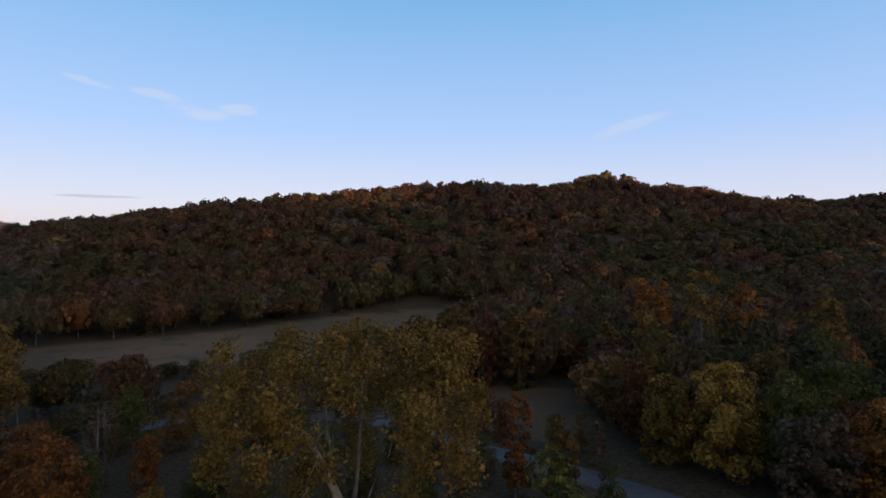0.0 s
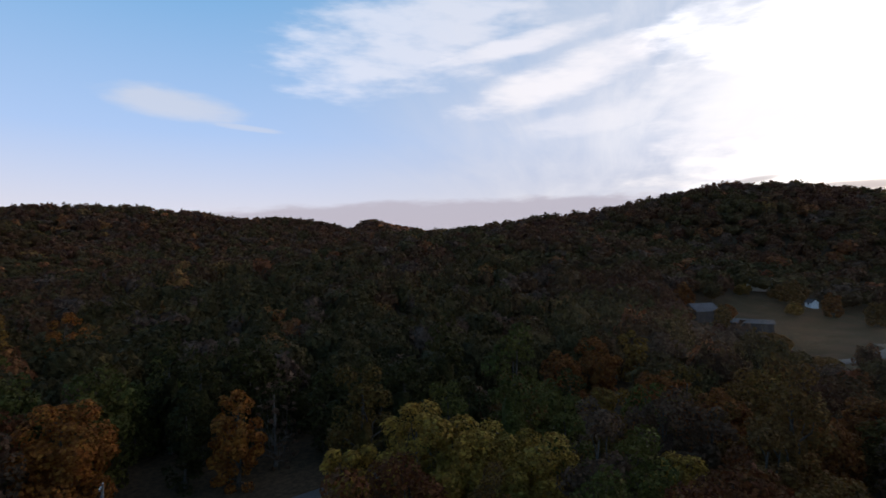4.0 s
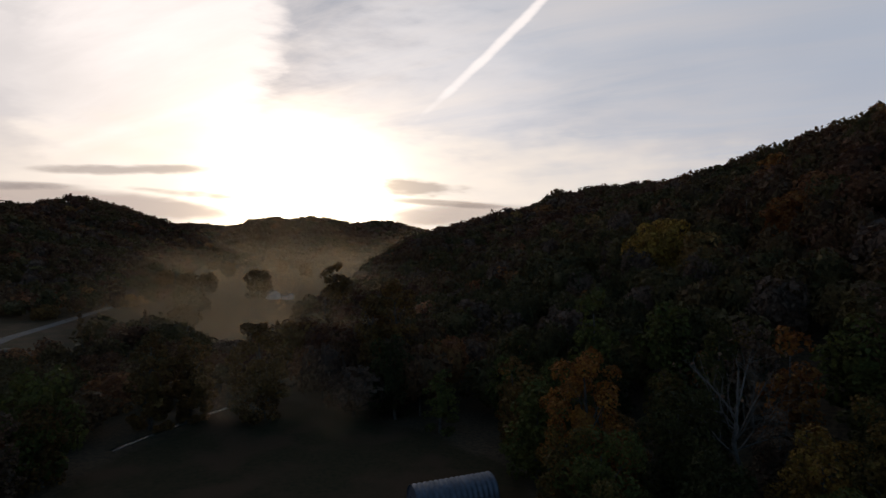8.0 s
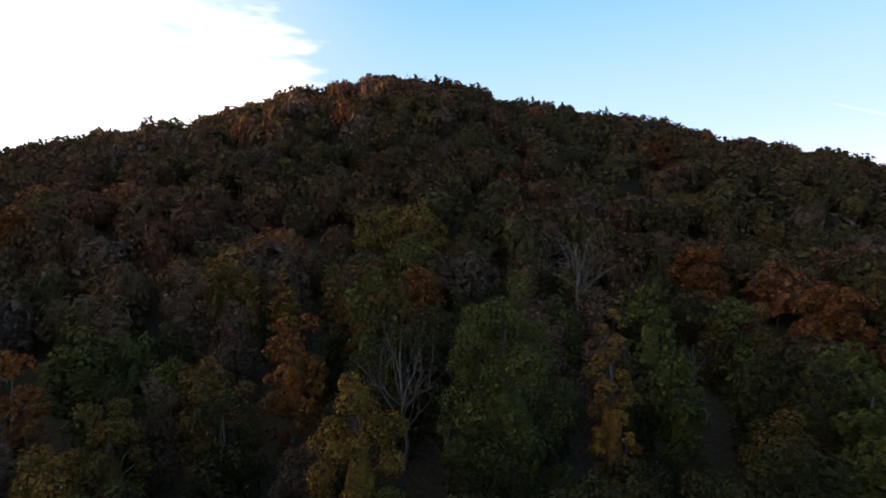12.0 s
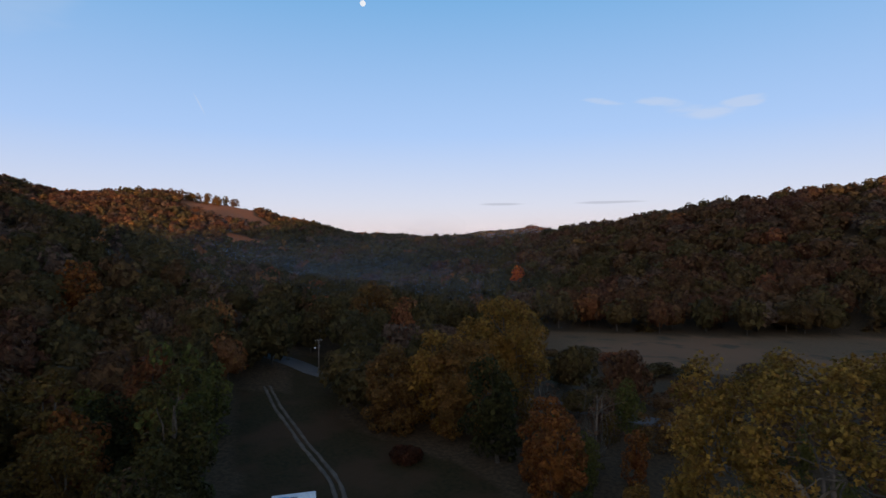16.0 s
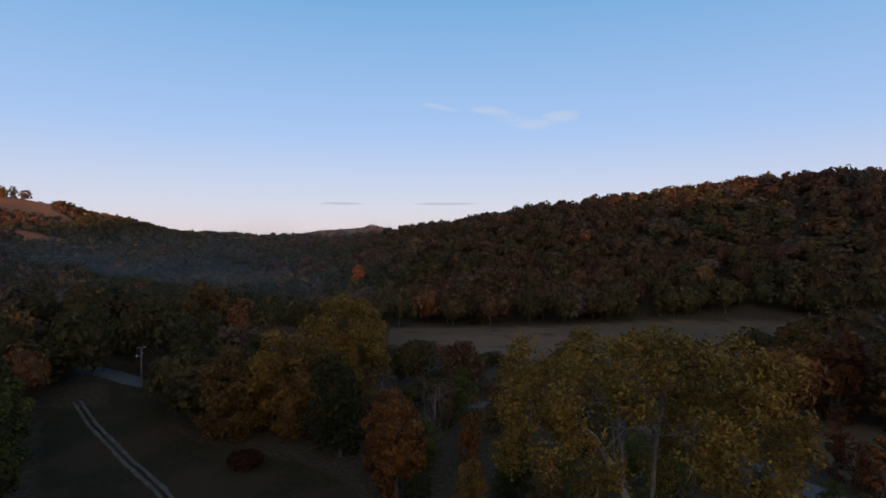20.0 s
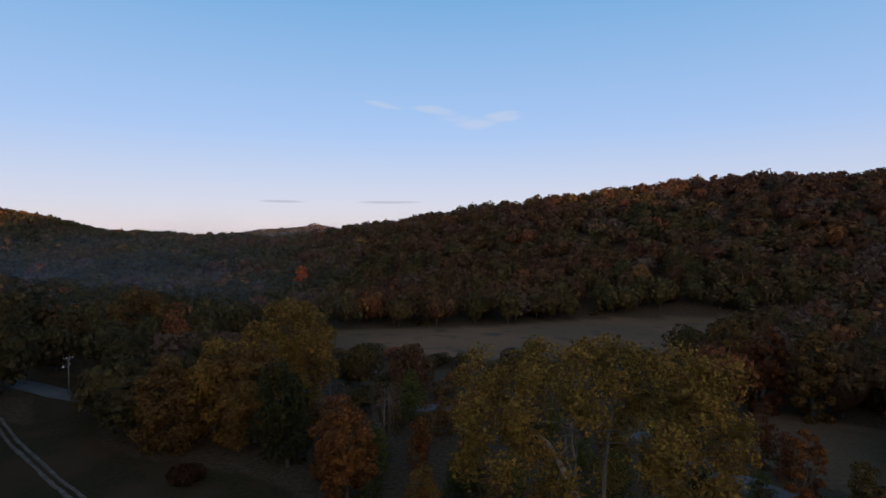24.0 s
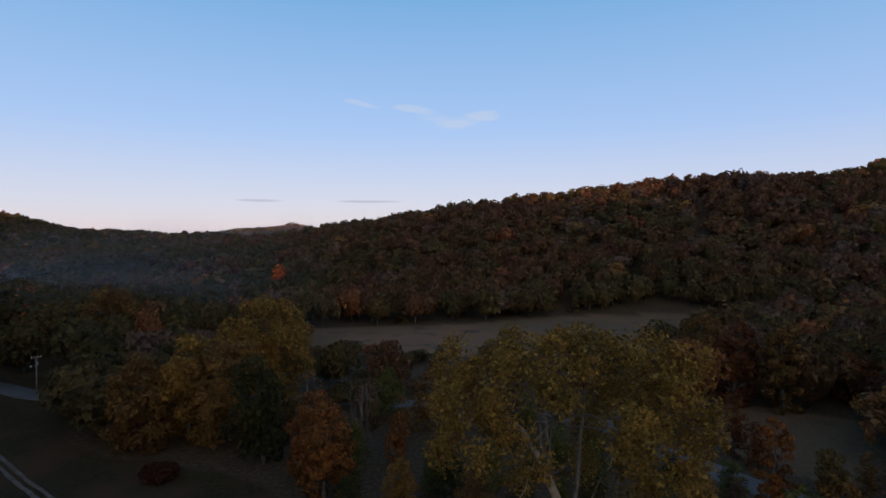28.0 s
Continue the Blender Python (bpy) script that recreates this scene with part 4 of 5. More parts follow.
for az, d, top, wide, seed in ((1.2, 140, -7.4, 10, 56), (4.1, 132, -7.6, 9, 57), (7.9, 130, -7.0, 9, 58), (13.1, 146, -9.2, 11, 59), (16.6, 138, -8.5, 11, 60)):
    hero("maple", "russet tree of the clump between field and meadow", az, d, top, wide, M_RUST if seed % 2 else M_BROWN, seed, group="clump by the meadow", n=2400, leaf=0.33)
# on the steep hill
hero("maple", "broad yellow tree catching light on the hillside", 176.6, 117, 2.3, 16, M_BRIGHT, 61, n=2600, leaf=0.33, slope=True)
hero("maple", "smaller yellow tree beside its broad neighbour", 174.2, 112, 1.0, 11, M_BRIGHT, 161, n=1600, leaf=0.33, slope=True)
hero("maple", "bright orange maple near the crest", 185.3, 190, 8.0, 11, M_AMBER, 162, n=1500, leaf=0.33, slope=True)
hero("maple", "broad rust-orange maple below the crest", 187.2, 160, 4.8, 15, M_ORANGE, 163, n=1800, leaf=0.33, slope=True)
hero("maple", "grey-brown maple on the hillside", 204.8, 140, 2.6, 12, M_GREYISH, 164, n=1500, leaf=0.3, slope=True)
hero("maple", "orange maple at the foot of the steep hill", 170.0, 75, -10.5, 12, M_AMBER, 62, n=2100)
hero("bare_tree", "leafless tree with pale spreading branches", 182.4, 75, -8.4, 17, M_GREYISH, 63, M_PALE, n=120, twigs=7, limbs=11, thick=0.016, clear=0.38, lobe=0.05)
hero("poplar", "slim pale-yellow tree on the hillside", 209.1, 97, -2.2, 6.5, M_YELLOW, 64, n=2400, slope=True)
hero("maple", "yellow-green tree at the foot of the steep hill", 217.1, 59, -12.2, 12, M_OLIVE, 65, n=2600, leaf=0.24)
hero("oak", "great green oak at the foot of the steep hill", 232.6, 65, -2.8, 17.5, M_GREEN, 66, n=4000, leaf=0.2, lobe=0.125, limbs=14, twigs=4)
hero("oak", "olive oak high on the steep hill", 218.6, 131, 4.8, 17, M_MOSS, 67, slope=True)
hero("oak", "olive oak high on the steep hill", 222.9, 128, 4.8, 16, M_MOSS, 68, slope=True)
hero("bare_tree", "leafless tree with a tangle of grey twigs", 238.9, 112, 3.0, 17, M_GREYISH, 69, M_PALE, n=100, twigs=7, limbs=12, clear=0.38, lobe=0.05)
hero("maple", "thin yellow tree with leaves in loose sprays", 243.4, 66, -6.6, 7, M_YELLOW, 70, n=1500)
hero("maple", "amber maple on the hillside", 250.3, 96, 0.6, 11, M_ORANGE, 71, n=2100, slope=True)
hero("maple", "large amber maple on the hillside", 260.8, 86, -2.9, 12, M_ORANGE, 72, n=2600, slope=True)
hero("maple", "amber maple with a ragged crown", 266.0, 89, -6.1, 9, M_ORANGE, 73, slope=True)
hero("maple", "narrow orange maple at the end of the hill", 278.3, 93, -1.5, 8.5, M_ORANGE, 74, slope=True)
hero("maple", "small orange maple high on the hillside", 231.6, 167, 8.1, 10, M_ORANGE, 75, n=2000, leaf=0.38, slope=True)
hero("maple", "rust-red maple near the crest", 246.7, 200, 10.6, 12, M_RUST, 78, n=1800, leaf=0.42, slope=True)
hero("bare_tree", "leafless forked tree in the dark wood", 221.5, 69, -4.6, 14, M_GREYISH, 76, M_BARK, n=80, twigs=6, clear=0.38, thick=0.014, lobe=0.05)
hero("bare_tree", "leafless tree among the maples", 271.4, 83, -6.8, 12, M_GREYISH, 77, M_PALE, n=80, twigs=6, clear=0.38, lobe=0.05)
# by the creek
for az, d, top, wide, seed in ((126.5, 118, -8.2, 9, 81), (129.9, 122, -8.7, 9, 82), (136.5, 116, -7.7, 13, 83), (150.1, 130, -3.6, 13, 84), (146.9, 128, -4.9, 11, 85), (143.3, 250, -1.6, 15, 86), (135.8, 385, -2.2, 21, 87)):
    hero("willow", "dark rounded tree along the creek", az, d, top, wide, M_BROWN, seed, group="trees along the creek", n=2600, leaf=0.38, clear=0.04)
for az, d, top, wide, seed in ((127.4, 430, -2.0, 16, 161), (129.3, 450, -2.2, 17, 162), (131.2, 440, -2.3, 15, 163), (133.0, 640, -1.5, 17, 164), (140.4, 560, -1.7, 15, 165), (138.0, 760, -1.3, 18, 166), (131.8, 700, -1.4, 20, 167)):
    hero("oak", "dark round tree standing in the misty fields", az, d, top, wide, M_BROWN, seed, group="trees of the misty fields", n=900, leaf=0.45, clear=0.04)
# round the farm
for az, d, top, wide, mat, seed in ((98.2, 296, -3.4, 11, M_ORANGE, 91), (102.0, 285, -5.4, 9, M_ORANGE, 92), (107.0, 350, -3.0, 16, M_BROWN, 93), (109.9, 325, -4.0, 9, M_ORANGE, 94), (113.0, 305, -4.6, 11, M_BROWN, 95), (104.5, 420, -2.6, 15, M_BROWN, 96), (118.5, 330, -4.8, 12, M_BROWN, 97), (100.5, 225, -8.0, 11, M_BROWN, 98), (105.5, 215, -8.6, 13, M_BROWN, 99), (109.5, 178, -10.0, 10, M_BROWN, 100)):
    hero("maple", "amber maple beside the farm buildings" if mat is M_ORANGE else "dark brown tree beside the farm buildings", az, d, top, wide, mat, seed, group="trees round the farm", n=1500, leaf=0.48)
for az, d, top, wide, seed in ((92.0, 92, -13.5, 10, 111), (96.5, 110, -11.5, 11, 112), (101.0, 96, -12.8, 12, 113), (105.5, 118, -11.0, 12, 114), (109.0, 92, -13.8, 11, 115), (90.5, 130, -8.8, 11, 116), (94.0, 150, -8.2, 11, 117), (87.0, 112, -10.4, 10, 118), (113.0, 112, -11.6, 11, 119)):
    hero("maple", "amber-brown maple of the wood before the farm", az, d, top, wide, M_ORANGE if seed % 3 else M_OLIVE, seed, group="maples before the farm", n=1900, leaf=0.3, clear=0.05)
# along the crest above the hill meadow
for k in range(13):
    hero("oak", "dark tree on the crest above the hill meadow", 284.3 + 0.47 * k + 0.12 * (k * 7 % 5), 1012 + 4 * (k * 5 % 7), 4.98 - 0.06 * k + 0.07 * (k * 3 % 5), 12 + k * 4 % 7, M_BROWN if k % 3 else M_GREYISH, 130 + k, group="trees on the western crest", n=520, leaf=0.8, limbs=6, twigs=2, spread=0.1)
for az, d, wide, seed in ((103.2, 352, 9, 150), (105.9, 356, 9, 151), (109.9, 400, 11, 152), (101.6, 262, 8, 153), (107.2, 318, 9, 154)):
    hero("maple", "rounded brown tree in front of the farm buildings", az, d, -4.2 if d > 340 else -5.4, wide, M_BROWN if seed % 2 else M_GOLD, seed, group="trees round the farm", n=900, leaf=0.5)



# ---- the woods ----
def woods_at(x, y):
    """True where trees stand."""
    ok = np.ones(np.shape(x), bool)
    for c in FIELDS.values():
        ok &= ~inside(x, y, c)
    ok &= away(x, y, ROAD) > np.where((x < 2) & (x > -90) & (y > 80), 3.1, 4.8)
    ok &= away(x, y, TRACK) > 5.5
    ok &= away(x, y, CREEK) > 5.0
    ok &= np.hypot(x, y) > 34
    ok &= ~(inside(x, y, VERGE) & (np.sin(x * 1.7 + y * 2.3) < 0.45))
    for tx, ty, tr in TAKEN:
        ok &= np.hypot(x - tx, y - ty) > tr + 2.2
    return ok


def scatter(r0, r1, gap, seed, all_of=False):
    """Places for trees between two distances; unless all_of, only those that show from the eye."""
    rng = np.random.default_rng(seed)
    n = int(2 * r1 / gap)
    gx, gy = np.meshgrid((np.arange(n) - n / 2) * gap, (np.arange(n) - n / 2) * gap)
    x = (gx + rng.uniform(-0.42, 0.42, gx.shape) * gap).ravel()
    y = (gy + rng.uniform(-0.42, 0.42, gx.shape) * gap).ravel()
    r = np.hypot(x, y)
    keep = (r >= r0) & (r < r1)
    x, y, r = x[keep], y[keep], r[keep]
    keep = woods_at(x, y)
    x, y, r = x[keep], y[keep], r[keep]
    z = land(x, y)
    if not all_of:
        # drop trees that nearer ground hides from the camera's place
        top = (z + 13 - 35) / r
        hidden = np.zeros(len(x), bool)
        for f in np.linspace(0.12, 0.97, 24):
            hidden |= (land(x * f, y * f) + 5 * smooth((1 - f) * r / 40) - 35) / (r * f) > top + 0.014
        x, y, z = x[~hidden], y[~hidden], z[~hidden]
    return x, y, z, rng


def tone_of(x, y, z, rng):
    """Autumn colour of a tree: greens low in the valley, russet on the hills, in drifts."""
    drift = np.array([noise.noise(Vector((a * 0.012, b * 0.012, 0.0))) for a, b in zip(x, y)])
    green = np.exp(-(((x - 140) / 110) ** 2 + ((y - 75) / 80) ** 2))
    warm = np.exp(-(((x - 150) / 110) ** 2 + ((y + 45) / 70) ** 2))
    t = 0.43 - 0.25 * green + 0.16 * warm + 0.32 * drift + 0.12 * smooth(z / 70) + rng.normal(0, 0.10, len(x)) - 0.09 * ((y < 0) & (x < 60)) - 0.17 * ((x < -50) & (y > 15) & (y < -1.15 * x) & (z < 60))
    t = np.clip(t, 0.0, 0.78)
    odd = rng.random(len(x))
    return np.where(odd > 0.95, rng.uniform(0.82, 0.97, len(x)), np.where(odd < 0.10, 1.0, t))


def stand(name, label, r0, r1, gap, templates, seed, tall, wide):
    """Countless trees as one mesh."""
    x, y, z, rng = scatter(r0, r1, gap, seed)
    n = len(x)
    tone = tone_of(x, y, z, rng)
    which = rng.integers(0, len(templates), n)
    big = stature(x, y)
    h = tall * rng.uniform(0.75, 1.18, n) * big
    w = wide * rng.uniform(0.7, 1.2, n) * (0.4 + 0.6 * big)
    a = rng.random(n) * 2 * math.pi
    VS, FS, T, M, count = [], [], [], [], 0
    for k, (trunk, crown) in enumerate(templates):
        i = np.nonzero(which == k)[0]
        for slot, (v, f) in enumerate((crown, trunk)[:2 if r0 < 300 else 1]):
            shape = v[None] + (rng.normal(0, 0.02, (len(i), len(v), 3)) if slot == 0 else 0)
            tilt = rng.normal(0, 0.07, (len(i), 2)) if slot == 0 else np.zeros((len(i), 2))
            vx, vy, vz = shape[..., 0] + tilt[:, :1] * (shape[..., 2] - 0.4), shape[..., 1] + tilt[:, 1:] * (shape[..., 2] - 0.4), shape[..., 2]
            ca, sa = np.cos(a[i])[:, None], np.sin(a[i])[:, None]
            X = (vx * ca - vy * sa) * w[i][:, None] + x[i][:, None]
            Y = (vx * sa + vy * ca) * w[i][:, None] + y[i][:, None]
            Z = (vz - 0.12 * (slot == 0)) * h[i][:, None] + z[i][:, None]
            VS.append(np.stack([X, Y, Z], -1).reshape(-1, 3))
            FS.append((f[None] + (np.arange(len(i)) * len(v))[:, None, None]).reshape(-1, 4) + count)
            T.append(np.repeat(tone[i], len(v)))
            M.append(np.full(len(i) * len(f), slot, np.int32))
            count += len(i) * len(v)
    me = quads(name, np.concatenate(VS), np.concatenate(FS), [M_FOREST, M_BARK])
    me.attributes.new("tone", "FLOAT", "POINT").data.foreach_set("value", np.concatenate(T))
    me.polygons.foreach_set("material_index", np.concatenate(M))
    me.shade_smooth()
    return tagged(new(name, me), label, "forest", kind="stuff"), n


SHAPES = {"oak": (14.5, 11, 0.05), "maple": (14, 9.5, 0.05), "poplar": (17, 8, 0.06)}
HUES = [(hue, tint(hue, 0.98), low) for hue, low in (("dark green", 0.0), ("green", 0.30), ("moss", 0.42), ("brown", 0.50), ("rust-red", 0.60), ("maroon", 0.71), ("orange", 0.82), ("yellow", 0.91), ("grey", 0.99))]


def near_woods():
    """Trees close enough to be told apart, each a thing: trunk and crown."""
    kinds = {}
    for k, (shape, (tall, wide, clear)) in enumerate(SHAPES.items()):
        for s in range(3):
            for fine, count, leaf in ((True, 420, 0.18), (False, 160, 0.26)):
                trunk, arms, crown = grow(200 + s + 10 * k, tall, wide, clear=clear, limbs=8, n=count, leaf=leaf, lobe=0.18, sides=4, twigs=2, tuft=0.22 if fine else 0.36)
                if fine:
                    stem = [quads("trunk", *trunk, [M_BARK])] + [quads("limb", *arm[0], [M_BARK]) for arm in arms]
                else:
                    stem = [quads("trunk", *trunk, [M_BARK])]
                for hue, mat, _ in HUES:
                    kinds[shape, s, hue, fine] = stem, quads("crown", *crown, [mat])
                    kinds[shape, s, hue, fine][1].shade_smooth()
    bare = []
    for s in range(3):
        trunk, arms, crown = grow(300 + s, 15, 10, clear=0.25, limbs=7, n=90, leaf=0.22, lobe=0.06, sides=4, twigs=2)
        bare.append(([quads("trunk", *trunk, [M_PALE])] + [quads("limb", *limb, [M_PALE]) for arm in arms for limb in arm], quads("crown", *crown, [M_GREYISH])))
    x, y, z, rng = scatter(0, NEAR, 8.4, 11, all_of=True)
    tone, big = tone_of(x, y, z, rng), stature(x, y)
    for i in range(len(x)):
        thin = rng.random() < 0.08 and y[i] < -15 and x[i] < 30
        shape = ("oak", "maple", "poplar")[rng.integers(0, 3)]
        hue = [h for h, _, low in HUES if tone[i] >= low][-1]
        stems, crown = bare[rng.integers(0, 3)] if thin else kinds[shape, rng.integers(0, 3), hue, math.hypot(x[i], y[i]) < 78]
        root = new("bare_tree" if thin else shape)
        s = rng.uniform(0.75, 1.22) * big[i]
        root.matrix_basis = pose(x[i], y[i], z[i], 0, 0, rng.uniform(0, 360)) @ Matrix.Diagonal((s, s, s * rng.uniform(0.85, 1.2), 1))
        for k, mesh in enumerate(stems):
            part("limb" if k else "trunk", mesh, None, root)
        part("crown", crown, None, root)
        if thin:
            tagged(root, "nearly leafless tree with pale twigs in the wood", "tree", "bare trees of the wood")
        else:
            tagged(root, f"{hue.replace('moss', 'moss-green')} {shape} tree in autumn leaf in the wood", "tree", f"{shape} trees of the wood")
    # leafless trees that stand against the sky along the crest of the steep hill
    crest = [at(a, r) for a, r, _ in HILLS["south_west"]]
    for k in range(40):
        a, b = crest[k % (len(crest) - 1)], crest[k % (len(crest) - 1) + 1]
        f = rng.random()
        px, py = a[0] + (b[0] - a[0]) * f + rng.normal(0, 5), a[1] + (b[1] - a[1]) * f + rng.normal(0, 5)
        s = rng.uniform(1.0, 1.35)
        root = tagged(new("bare_tree"), "leafless tree with pale twigs on the crest of the hill", "tree", "bare trees on the crest")
        root.matrix_basis = pose(px, py, height(px, py), 0, 0, rng.uniform(0, 360)) @ Matrix.Diagonal((s, s, s, 1))
        stems, crown = bare[rng.integers(0, 3)]
        part("trunk", stems[0], None, root)
        for mesh in stems[1:]:
            part("limb", mesh, None, root)
    return len(x)


NEAR = 112
near_woods()
EDGE = [far_tree(390 + s, 40, 0.02, 7, 74, 3, 7) for s in range(8)]
MID = [far_tree(400 + s, 22, 0.028, 6, 34, 3, 6) for s in range(9)] + [pine(420 + s, 110, 0.10) for s in range(1)]
FAR = [far_tree(440 + s, 6, 0.036, 4, 28, 2, 6) for s in range(9)]
HIGH = [far_tree(450 + s, 4, 0.04, 3, 15, 2, 5) for s in range(9)]
RIM = [far_tree(460 + s, 4, 0.05, 1, 10, 2, 5) for s in range(6)]
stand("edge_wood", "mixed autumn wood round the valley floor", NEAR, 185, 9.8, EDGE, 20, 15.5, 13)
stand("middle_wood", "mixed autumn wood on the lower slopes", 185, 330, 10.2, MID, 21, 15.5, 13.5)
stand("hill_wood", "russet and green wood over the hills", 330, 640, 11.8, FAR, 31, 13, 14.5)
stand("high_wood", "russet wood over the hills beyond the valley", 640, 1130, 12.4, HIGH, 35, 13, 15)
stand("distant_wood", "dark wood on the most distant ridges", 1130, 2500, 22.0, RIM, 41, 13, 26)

# ---- the things of the farm and the road ----
def box(bm, size, at_=(0, 0, 0), turn=0.0, tip=0.0, bevel=0.0):
    """A block with softened edges, its base centred on a place."""
    g = bmesh.ops.create_cube(bm, size=1.0, matrix=Matrix.Translation(at_) @ Matrix.Rotation(turn, 4, "Z") @ Matrix.Rotation(tip, 4, "Y") @ Matrix.Translation((0, 0, size[2] / 2)) @ Matrix.Diagonal((*size, 1)))
    if bevel:
        es = list({e for v in g["verts"] for e in v.link_edges})
        bmesh.ops.bevel(bm, geom=es, offset=bevel, segments=2, affect="EDGES", profile=0.6)
    return g["verts"]


def rod(bm, a, b, r0, r1=None, sides=10):
    a, b = Vector(a), Vector(b)
    m = Matrix.Translation((a + b) / 2) @ (b - a).to_track_quat("Z", "Y").to_matrix().to_4x4()
    bmesh.ops.create_cone(bm, cap_ends=True, segments=sides, radius1=r0, radius2=r0 if r1 is None else r1, depth=(b - a).length, matrix=m)


def piece(name, bm, mat, parent, label="", smooth_it=False):
    """One mesh under a thing or under a part."""
    me = bpy.data.meshes.new(name)
    bm.to_mesh(me)
    bm.free()
    me.materials.append(mat)
    if smooth_it:
        me.shade_smooth()
    ob = new(name, me)
    ob.parent = parent
    return tagged(ob, label)


M_WOOD = two_tone("weathered_wood", (0.075, 0.063, 0.052), (0.19, 0.165, 0.145), 6.0, 0.8, 0.9, relief=0.5)
M_TIN = two_tone("galvanised_sheet", (0.09, 0.096, 0.115), (0.17, 0.18, 0.21), 1.2, 0.3, 0.6, 0.3, 0.1, 0.5)
M_RIB = two_tone("ribbed_steel", (0.06, 0.066, 0.08), (0.105, 0.114, 0.138), 1.5, 0.4, 0.55, 0.3, 0.1, 0.5)
M_BARN = two_tone("dark_barn_boards", (0.035, 0.032, 0.035), (0.085, 0.075, 0.075), 4.0, 0.7, 0.9, relief=0.5)
M_ROOF = two_tone("weathered_roof_sheet", (0.05, 0.053, 0.062), (0.085, 0.09, 0.10), 1.2, 0.3, 0.85, relief=0.1)
M_WHITE = two_tone("white_paint", (0.55, 0.56, 0.58), (0.80, 0.80, 0.80), 2.0, 0.4, 0.55, relief=0.1)
M_TEAL = two_tone("blue_green_roofing", (0.13, 0.22, 0.24), (0.22, 0.33, 0.35), 2.0, 0.4, 0.6, 0.2)
M_BLUE = two_tone("blue_paint", (0.05, 0.20, 0.44), (0.12, 0.36, 0.62), 3.0, 0.8, 0.5)
M_NAVY = two_tone("navy_paint", (0.012, 0.022, 0.10), (0.03, 0.04, 0.16), 3.0, 0.8, 0.5)
M_RUBBER = two_tone("tyre_rubber", (0.015, 0.015, 0.015), (0.035, 0.034, 0.032), 9.0, 1.0, 0.9)
M_GLAZE, _net, _b = material("window_glass", 0.06, 0.0, 0.6)
_b.inputs["Base Color"].default_value = (0.03, 0.035, 0.04, 1)
M_PORCELAIN = two_tone("glazed_porcelain", (0.62, 0.62, 0.60), (0.80, 0.80, 0.78), 8.0, 1.0, 0.25)


def thing(name, x, y, label, category, turn=0.0, group="", lift=0.0):
    ob = new(name)
    ob.matrix_basis = pose(x, y, height(x, y) + lift, 0, 0, turn)
    return tagged(ob, label, category, group)


def utility_pole(az, d, tall, turn, lamp=False, arms=1):
    x, y = at(az, d)
    root = thing("utility_pole", x, y, "weathered wooden utility pole beside the road" if not lamp else "pale utility pole with a small lamp beside the road", "pole", turn, "utility poles")
    bm = bmesh.new()
    rod(bm, (0, 0, -0.6), (0.03, 0, tall), 0.17, 0.11, 12)
    piece("post", bm, M_WOOD, root, smooth_it=True)
    for k in range(arms):
        z = tall - 0.35 - 0.8 * k
        bm = bmesh.new()
        box(bm, (1.9, 0.10, 0.12), (0, 0.14, z), bevel=0.012)
        arm = piece("crossarm", bm, M_WOOD, root)
        for px in (-0.8, -0.3, 0.35, 0.8):
            bm = bmesh.new()
            rod(bm, (px, 0.14, z + 0.12), (px, 0.14, z + 0.2), 0.02)
            rod(bm, (px, 0.14, z + 0.2), (px, 0.14, z + 0.26), 0.07, 0.055)
            rod(bm, (px, 0.14, z + 0.26), (px, 0.14, z + 0.33), 0.055, 0.03)
            piece("insulator", bm, M_PORCELAIN, arm)
        for s in (-1, 1):
            bm = bmesh.new()
            rod(bm, (0, 0.12, z - 0.55), (s * 0.62, 0.14, z + 0.02), 0.018)
            piece("brace", bm, M_TIN, root)
    if lamp:
        bm = bmesh.new()
        rod(bm, (0, 0, tall - 2.2), (-0.9, 0.1, tall - 1.9), 0.03)
        piece("bracket", bm, M_TIN, root)
        bm = bmesh.new()
        rod(bm, (-0.9, 0.1, tall - 2.15), (-0.9, 0.1, tall - 1.8), 0.2, 0.09, 14)
        piece("lamp_head", bm, M_WHITE, root, "white lamp head")
    bm = bmesh.new()
    rod(bm, (0.22, 0.1, tall - 1.9), (0.22, 0.1, tall - 1.25), 0.17, 0.17, 14)
    piece("transformer", bm, M_TIN, root, "grey transformer can")
    return root


utility_pole(43.2, 70, 9.4, 35)
utility_pole(299.2, 143, 8.2, 70, lamp=True)
utility_pole(276.8, 61, 9.3, 10, arms=2)


def snag(az, d, top, label):
    x, y = at(az, d)
    tall = max(5.0, EYE[2] + d * math.tan(radians(top)) - height(x, y))
    root = thing("dead_tree", x, y, label, "dead tree")
    rng = np.random.default_rng(int(d))
    stem = bend((0, 0, -0.3), (0.4, 0.2, tall), rng, 6, 0.02)
    part("trunk", tube(stem, np.linspace(0.24, 0.08, 7), 8), M_PALE, root)
    for k in range(4):
        q = stem[3 + k % 3]
        a = k * 2.1
        part("branch", tube(bend(q, q + np.array([math.cos(a) * 1.2, math.sin(a) * 1.2, 0.9]), rng, 3), np.linspace(0.06, 0.02, 4), 5), M_PALE, root)


snag(265.9, 62, -21.3, "broken pale trunk of a dead tree")
snag(56.5, 205, -5.3, "tall bleached trunk of a dead tree above the wood")


